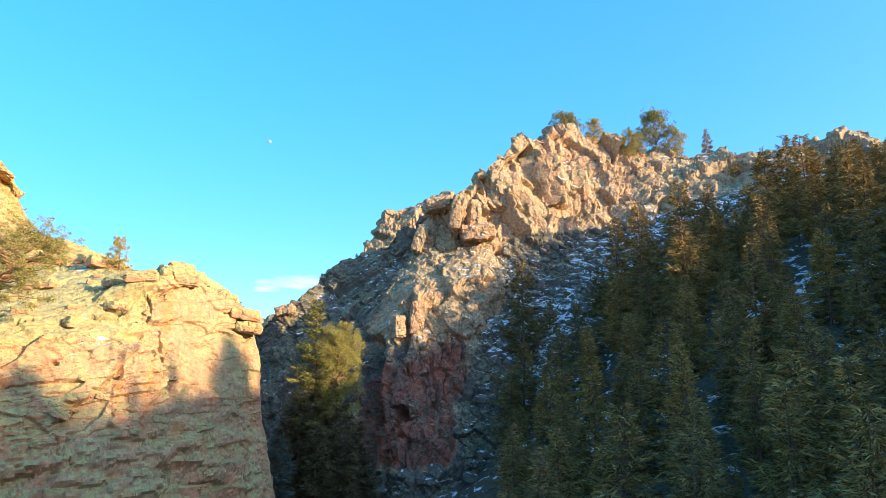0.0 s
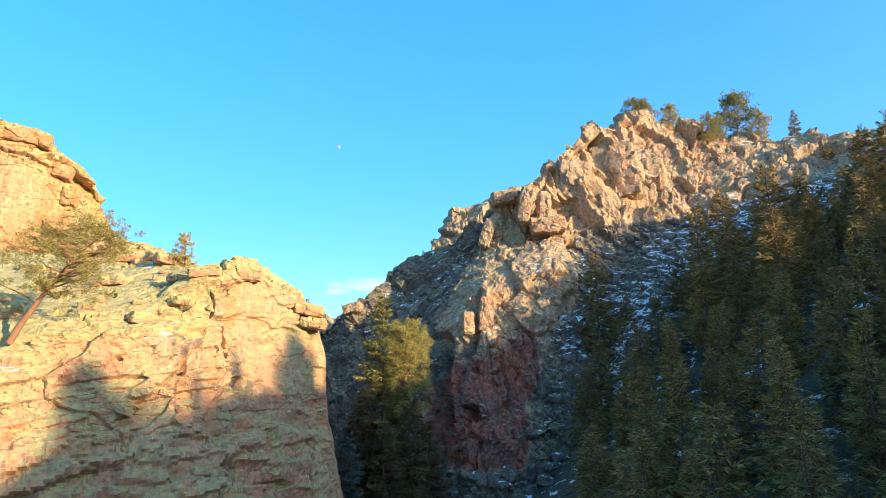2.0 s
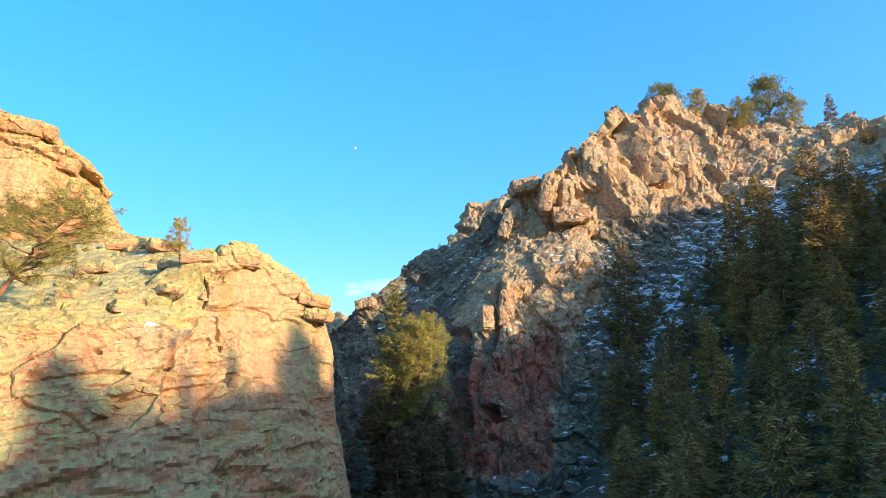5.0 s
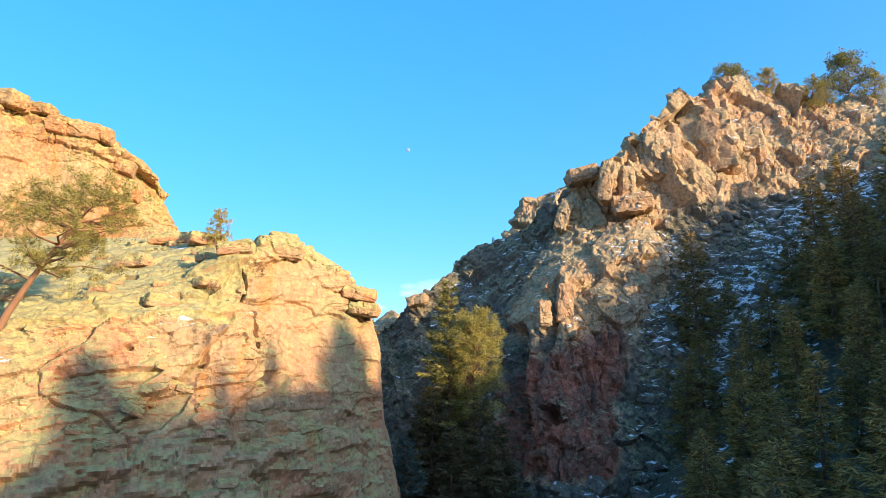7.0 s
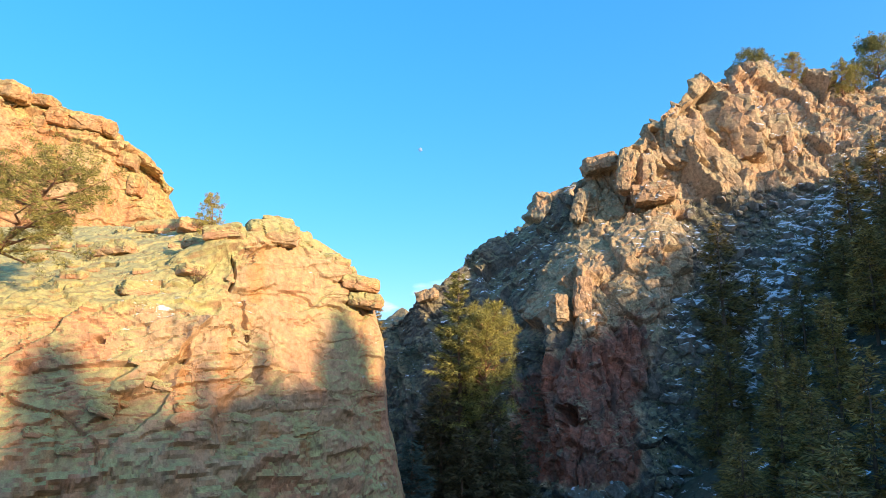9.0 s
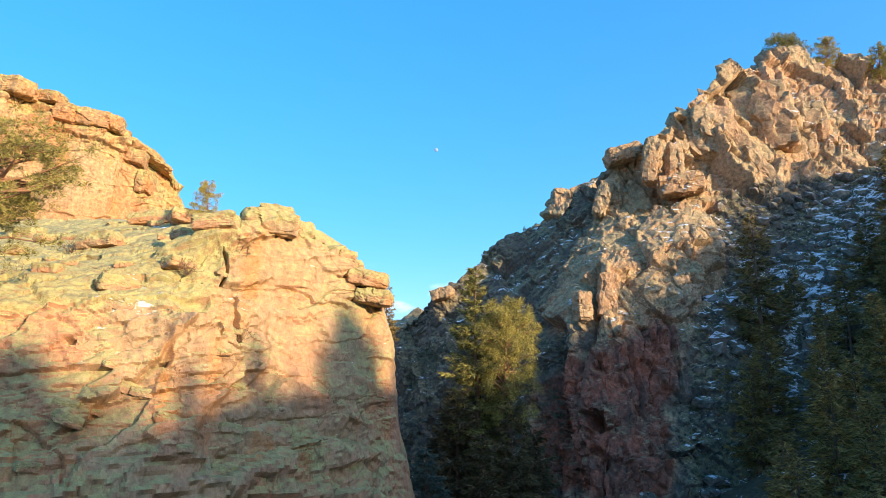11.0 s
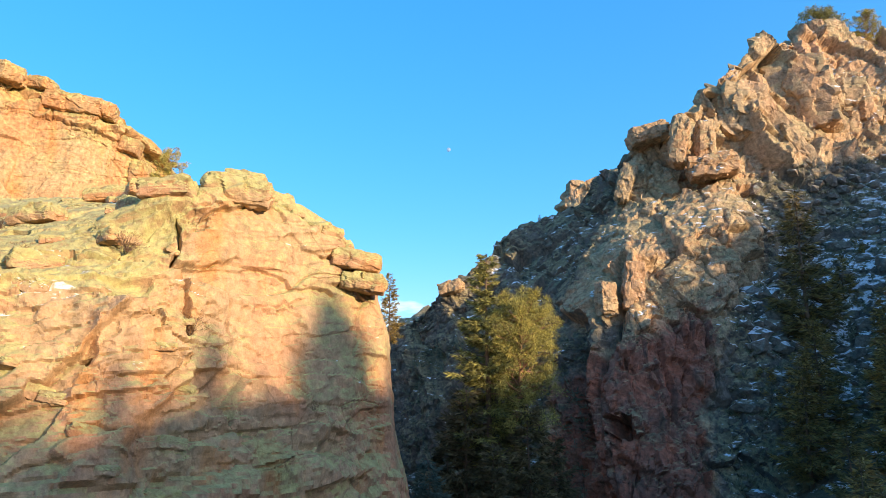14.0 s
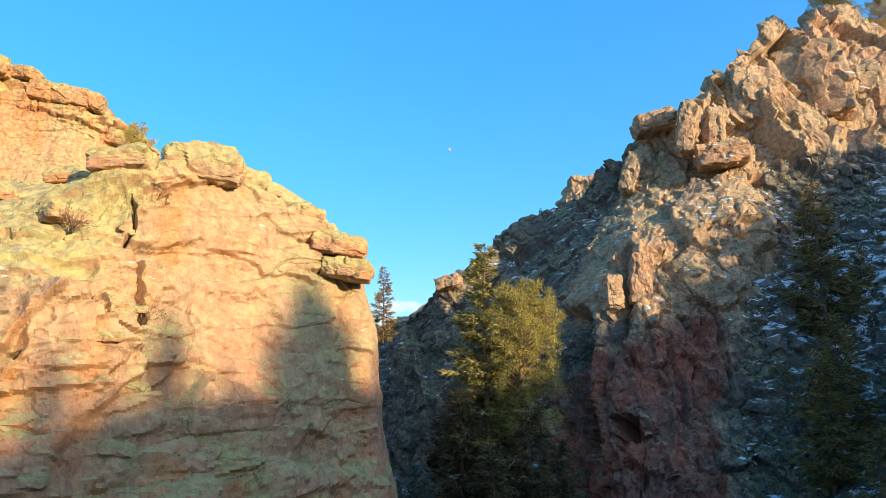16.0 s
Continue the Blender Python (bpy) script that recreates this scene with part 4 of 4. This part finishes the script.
for at, size, turn, seed, label in [
    ((-3.7, 101.6, 45.4), (0.9, 1.1, 2.4), (0, 18, 0), 3, "leaning sunlit rock horn on the mountain shoulder"),
    ((-16, 188.5, 70.3), (2.2, 2.2, 2.0), (0, 0, 20), 4, "rounded rock knob on the far crest"),
    ((-1.0, 102.7, 51.2), (2.3, 2.2, 1.1), (0, -12, 10), 5, "flat cap rock on the mountain ridge"),
    ((2.2, 99.8, 49.2), (1.0, 1.4, 3.1), (0, 8, 0), 6, "tall yellow lichen pillar below the summit"),
    ((4.8, 100.8, 48.7), (1.0, 1.4, 3.0), (0, 4, 20), 7, "tall yellow lichen pillar below the summit"),
    ((-3.5, 88.2, 31.6), (0.95, 1.0, 2.4), (0, 4, 10), 8, "free-standing weathered rock pillar above the red cliff"),
    ((-6.0, 87.2, 30.4), (0.85, 0.9, 1.7), (0, -3, 30), 9, "free-standing weathered rock pillar above the red cliff"),
    ((5.6, 100.2, 46.0), (2.8, 1.8, 1.3), (0, -6, 5), 10, "split angular block on the mountain bench"),
    ((9.8, 108, 55.0), (2.8, 3.0, 3.6), (0, 10, 10), 11, "domed buttress below the summit"),
    ((18.2, 113.2, 58), (4.0, 3.2, 5.4), (0, -6, -12), 12, "broad flat-faced buttress below the summit"),
    ((14.5, 108.6, 51), (1.7, 2.6, 6.5), (0, -30, 0), 13, "slanting rock rib running down from the summit"),
    ((25, 119, 58), (3.4, 3.2, 4.0), (0, -10, -15), 14, "blocky buttress on the summit wall"),
    ((-24.9, 102.6, 34.1), (1.6, 1.3, 0.75), (0, -14, 0), 15, "round boulder on the low ridge"),
]:
    rock_thing("rock_outcrop", at, size, turn, seed, PEAK, label, 0.6, 0.22)
for at, size, turn, seed, label in [
    ((-21.3, 51.9, 31.75), (1.7, 1.2, 0.75), (0, 5, 40), 21, "flat lichen-covered capstone on the cliff edge"),
    ((-17.6, 57.2, 29.2), (1.4, 1.4, 0.55), (0, 8, 30), 22, "overhanging stone block at the cliff corner"),
    ((-17.1, 57.3, 28.1), (1.25, 1.2, 0.5), (0, 6, 20), 23, "overhanging stone block at the cliff corner"),
    ((-24.1, 44.2, 26.5), (0.7, 0.55, 0.35), (0, 15, 30), 24, "boulder wedged on the cliff face"),
    ((-25.6, 50.5, 31.0), (0.9, 0.7, 0.4), (0, 10, 60), 25, "lichen-covered boulder on the cliff ramp"),
    ((-31.5, 50.5, 31.0), (1.2, 0.9, 0.5), (0, -8, 10), 26, "lichen-covered boulder on the cliff ramp"),
    ((-29.5, 56, 33.5), (1.5, 1.1, 0.5), (0, 8, 40), 27, "lichen-covered boulder on the cliff ramp"),
    ((-34.0, 58, 34.2), (1.8, 1.3, 0.5), (0, -5, 20), 28, "lichen-covered boulder on the cliff ramp"),
]:
    rock_thing("boulder", at, size, turn, seed, CLIFF, label, 0.6, 0.17)
for at, size, turn, seed, label in [
    ((-88.3, 104.6, 66.0), (5.2, 2.8, 1.6), (0, 8, 25), 31, "split flat caprock slab overhanging the granite tower"),
    ((-84.0, 106.2, 65.4), (1.9, 2.0, 1.4), (0, 14, 30), 36, "rounded caprock on the granite tower"),
    ((-82.2, 110.4, 60.6), (1.7, 2.0, 1.4), (0, 14, 30), 32, "rounded block on the shoulder of the granite tower"),
    ((-81.0, 111.6, 56.2), (1.3, 2.0, 2.0), (0, 4, 20), 33, "stacked block on the edge of the granite tower"),
    ((-97.5, 97.8, 69.8), (4.2, 2.6, 1.6), (0, 5, 4), 34, "cracked flat caprock on the granite tower"),
    ((-93.0, 102.0, 69.2), (2.0, 2.0, 1.0), (0, 6, 10), 37, "small flat caprock on the granite tower"),
    ((-98, 91, 49), (6, 3.5, 5), (0, 8, 35), 35, "broad sunlit slab at the tower foot"),
]:
    rock_thing("rock_outcrop", at, size, turn, seed, TOWER, label, 0.6, 0.17)


# slabs and loosened blocks lying on the cliff's ramp and caught on its face
def build_cliff_blocks():
    rng = np.random.default_rng(88)
    g, n = CLIFF_SHEET.reshape(-1, 3), CLIFF_NORMAL.reshape(-1, 3)
    shapes = [boulder_mesh("cliff_block", (1.0, 0.72, 0.42), 50 + k, CLIFF, 0.7, 0.2, 4) for k in range(5)]
    ramp = g[(n[:, 2] > 0.6) & (n[:, 1] < 0.1) & (g[:, 1] > 40) & (g[:, 1] < 61) & (g[:, 0] > -44)]
    face = np.flatnonzero((n[:, 2] < 0.6) & (g[:, 2] > 17) & (g[:, 2] < 29) & (g[:, 1] > 37) & (g[:, 1] < 49))
    for k in range(46):
        p = ramp[rng.integers(0, len(ramp))]
        size = 0.35 * 3.6 ** rng.random() ** 1.6
        ob = new("cliff_block", shapes[k % 5])
        ob.matrix_world = pose(*(p + [0, 0, 0.12 * size]), rng.uniform(-10, 16), rng.uniform(-16, 10), rng.uniform(0, 90)) @ Matrix.Scale(size, 4)
        tagged(ob, "lichen-covered granite slab lying on the cliff ramp", "rock", "loose slabs on the cliff")
    for k in range(26):
        i = face[rng.integers(0, len(face))]
        size = 0.3 * 2.6 ** rng.random() ** 1.5
        ob = new("cliff_block", shapes[k % 5])
        ob.matrix_world = pose(*(g[i] - n[i] * 0.25 * size), rng.uniform(-15, 15), rng.uniform(0, 25), rng.uniform(20, 70)) @ Matrix.Scale(size, 4)
        tagged(ob, "angular granite block jutting from the cliff face", "rock", "jutting blocks on the cliff")


build_cliff_blocks()


# ---------------------------------------------------------------- single trees
LEANER = pine_meshes(22, 6.8, 4.1, (4.6, 0.6), 0.34, 66, None, 0.6, 1.5, 1.8, 1.3, (6, 10))
tree("pine_tree", LEANER, -29.6, 38.8, 26.0, "leaning sunlit pine with bare orange trunk on the cliff", "tree")
for x, y, z, k, size, turn, label in [
    (-28.0, 55.4, 32.6, 2, 0.42, 0, "small sunlit pine on the cliff top"),
    (25.2, 126.5, 70.9, 0, 0.85, 40, "round-crowned pine on the summit"),
    (30.5, 126, 72.5, 1, 0.42, 10, "small pine on the summit"),
    (37.5, 125, 69.5, 2, 0.5, 80, "small pine on the summit ridge"),
    (39.8, 126, 69.5, 1, 0.45, 120, "small pine on the summit ridge"),
    (45.5, 131, 72.5, 1, 0.95, 200, "tall sunlit pine on the summit ridge"),
    (48.0, 128, 68.0, 2, 0.9, 60, "sunlit pine below the summit ridge"),
    (58.0, 125, 63.5, 2, 0.6, 170, "sunlit pine below the summit ridge"),
]:
    base = min(surface_at(x, y) - 0.2, z) if y > 100 else z
    tree("pine_tree", PINES[k], x, y, base, label, "tree", "", turn, max(size * 1.1, (z + 6.8 * size - base) / 6.8))
for x, y, top, label in [
    (55.2, 129.5, 75.0, "narrow fir on the summit ridge"),
    (25.8, 83.6, 41.9, "fir with sunlit crown at the tree line"),
    (28.2, 74.8, 42.2, "fir with sunlit crown at the tree line"),
    (35.0, 82.0, 43.3, "fir with sunlit crown at the tree line"),
    (31.5, 78.0, 41.0, "fir with sunlit crown at the tree line"),
    (11.2, 91, 40.0, "lone fir with sunlit top on the talus"),
    (53.4, 116, 62.5, "fir with sunlit crown at the tree line"),
    (29.6, 96, 50.0, "slender fir on the snowy slope"),
    (25.5, 94, 47.0, "slender fir on the snowy slope"),
    (36.5, 97, 53.8, "slender fir on the snowy slope"),
    (40.5, 96, 52.8, "fir with sunlit crown at the tree line"),
    (44.3, 92, 51.3, "fir with sunlit crown at the tree line"),
    (46.6, 91, 50.0, "fir with sunlit crown at the tree line"),
    (42.8, 90, 43.2, "dark fir among the slope trees"),
    (50.0, 90, 50.7, "fir with sunlit crown at the tree line"),
    (52.3, 95, 60.3, "tall thin fir on the ridge line"),
    (54.9, 95, 60.7, "tall thin fir on the ridge line"),
    (49.0, 95, 58.0, "tall thin fir on the ridge line"),
    (63.1, 95, 59.8, "tall thin fir on the ridge line"),
    (66.1, 95, 59.4, "tall thin fir on the ridge line"),
    (60.4, 95, 58.9, "tall thin fir on the ridge line"),
    (69.0, 95.5, 60.5, "tall thin fir on the ridge line"),
    (72.4, 97, 61.5, "tall thin fir on the ridge line"),
    (75.5, 98, 61.5, "tall thin fir on the ridge line"),
    (57.6, 97, 58.6, "tall thin fir on the ridge line"),
]:
    base = min(surface_at(x, y) - 0.4, top - 5)
    tree("fir_tree", FIRS[int(x * 3) % 5], x, y, base, label, "tree", "", x * 37 % 360, (top - base) / 10.9)
# trees beyond the cliff corner and on the low ridge
tree("fir_tree", FIRS[1], -28.1, 90, 26.5, "narrow dark fir behind the cliff corner", "tree", "", 30, 0.7)
tree("fir_tree", FIRS[3], -15.5, 115, 43.2, "tiny fir on the low ridge", "tree", "", 80, 0.22)

moon = new("moon", bpy.data.meshes.new("moon"))
bm = bmesh.new()
bmesh.ops.create_uvsphere(bm, u_segments=24, v_segments=16, radius=12)
bm.to_mesh(moon.data)
bm.free()
_m = Nodes("moon_with_sky_glow")
# The blue emission imitates sky haze before the moon; the sun lights its face.
_m.bsdf.inputs["Emission Color"].default_value = (0.22, 0.55, 1.0, 1)
_m.bsdf.inputs["Emission Strength"].default_value = 0.42
moon.data.materials.append(_m.done(_m.mix(_m.noise(0.03, 3), (0.10, 0.10, 0.10), (0.22, 0.22, 0.21)), 1.0))
moon.matrix_world = Matrix.Translation(Vector((-0.2550, 0.9060, 0.3379)) * 3800 + Vector((-2, 15, 23.4)))
tagged(moon, "pale half-lit daytime moon in the blue sky", "moon", kind="structure")


# ---------------------------------------------------------------- rubble and brush
def scatter_rocks(name, spots, count, low, high, material, seed, label):
    rng = np.random.default_rng(seed)
    bm = bmesh.new()
    bmesh.ops.create_icosphere(bm, subdivisions=1, radius=1.0)
    v0 = np.array([v.co[:] for v in bm.verts])
    f0 = np.array([[v.index for v in f.verts] for f in bm.faces])
    bm.free()
    at = spots[rng.integers(0, len(spots), count)]
    vs, fs = [], []
    for k, p in enumerate(at):
        size = low * (high / low) ** (rng.random() ** 2.2) * np.array([1, rng.uniform(0.6, 1), rng.uniform(0.45, 0.85)])
        v = v0 / np.abs(v0).max(1, keepdims=True) * 0.5 + v0 * 0.5
        v = (v + rng.normal(0, 0.13, v.shape)) * size
        v = turned(v, rng.uniform(-25, 25), rng.uniform(-25, 25), rng.uniform(0, 360))
        vs.append(v + p + np.array([0, 0, size[2] * 0.25]))
        fs.append(f0 + k * len(v0))
    ob = new(name, mesh_from(name, np.concatenate(vs), np.concatenate(fs), material))
    tagged(ob, label, "rubble", kind="stuff")


def scatter_brush(name, spots, count, size, material, seed, label):
    rng = np.random.default_rng(seed)
    at = spots[rng.integers(0, len(spots), count)]
    k = 26
    c = np.repeat(at, k, 0)
    d = rng.normal(size=(len(c), 3)) * np.array([1, 1, 0.7])
    d[:, 2] = np.abs(d[:, 2]) + 0.25
    d /= np.linalg.norm(d, axis=1, keepdims=True)
    sc = np.repeat(rng.uniform(0.5, 1.3, count), k) * size
    c = c + d * (sc * rng.uniform(0.0, 0.6, len(c)))[:, None]
    ob = new(name, sprays_mesh(name, c, d, sc * rng.uniform(0.3, 0.7, len(c)), sc * rng.uniform(0.03, 0.09, len(c)), material, rng))
    tagged(ob, label, "brush", kind="stuff")


SPRUCE = foliage("blue_spruce_needles", (0.03, 0.05, 0.045), (0.10, 0.15, 0.14))
SAGE = foliage("sage_leaves", (0.10, 0.11, 0.075), (0.24, 0.24, 0.17))
DRY = foliage("dry_twigs", (0.16, 0.10, 0.065), (0.36, 0.25, 0.15))
scatter_rocks("talus_rubble", TALUS_SPOTS, 2600, 0.18, 1.3, RUBBLE, 71, "grey broken rocks strewn over the shaded talus")
GULLY_SPOTS = MOUNTAIN[(MOUNTAIN[:, :, 0] < -8) & (MOUNTAIN[:, :, 0] > -30) & (MOUNTAIN[:, :, 2] < 27) & (MOUNTAIN[:, :, 1] < 108)]
scatter_brush("gully_brush", GULLY_SPOTS, 900, 0.8, SAGE, 73, "dark leafless brush in the shaded gully")
tree("spruce_tree", fir_meshes(63, 6, 1.9, 0.03, 2.2, SPRUCE, 0.8, 0.7), -16.2, 66.0, 12.5, "small blue-green spruce in the shaded gully", "tree")
scatter_brush("talus_brush", TALUS_SPOTS, 2200, 0.75, SAGE, 72, "low grey-green brush between the talus rocks")


def shrub(x, y, z, size, seed, label):
    """A dry bush: bare twigs fanning from one root, with thin leaf sprays."""
    rng = np.random.default_rng(seed)
    e = new("shrub")
    e.matrix_world = pose(x, y, z)
    limbs, c, d = [], [], []
    for k in range(26):
        w = rng.normal(size=3) * np.array([1, 1, 0.6])
        w[2] = abs(w[2]) + 0.4
        w = w / np.linalg.norm(w) * size * rng.uniform(0.6, 1.1)
        limbs.append(([(0, 0, -0.1), tuple(w * 0.5 + rng.normal(0, 0.06 * size, 3)), tuple(w)], [0.018 * size, 0.011 * size, 0.004 * size], 4))
        for q in range(9):
            c.append(w * rng.uniform(0.45, 1.0) + rng.normal(0, 0.07 * size, 3))
            d.append(w + rng.normal(0, 0.6 * size, 3))
    part("stem", tubes_mesh("stem", limbs, BARK), e)
    n = len(c)
    part("twig_spray", sprays_mesh("twig_spray", np.array(c), np.array(d), size * rng.uniform(0.12, 0.32, n), size * rng.uniform(0.008, 0.02, n), DRY, rng), e)["kind"] = "stuff"
    return tagged(e, label, "shrub", "dry shrubs on the cliff")


for k, (x, y, z, size) in enumerate([(-20.7, 48.5, 25.0, 0.9), (-23.4, 47.7, 28.4, 0.8), (-24.9, 43.0, 23.7, 0.6), (-27.5, 46.5, 28.2, 0.7),
                                     (-32.0, 49.0, 30.2, 0.7), (-18.0, 54.0, 21.6, 0.7), (-26.0, 52.5, 31.8, 0.7), (-30.5, 44.5, 28.0, 0.8), (-22.5, 46.0, 25.6, 0.45)]):
    shrub(x, y, z, size, 200 + k, "dry brown bush rooted in a cliff joint")
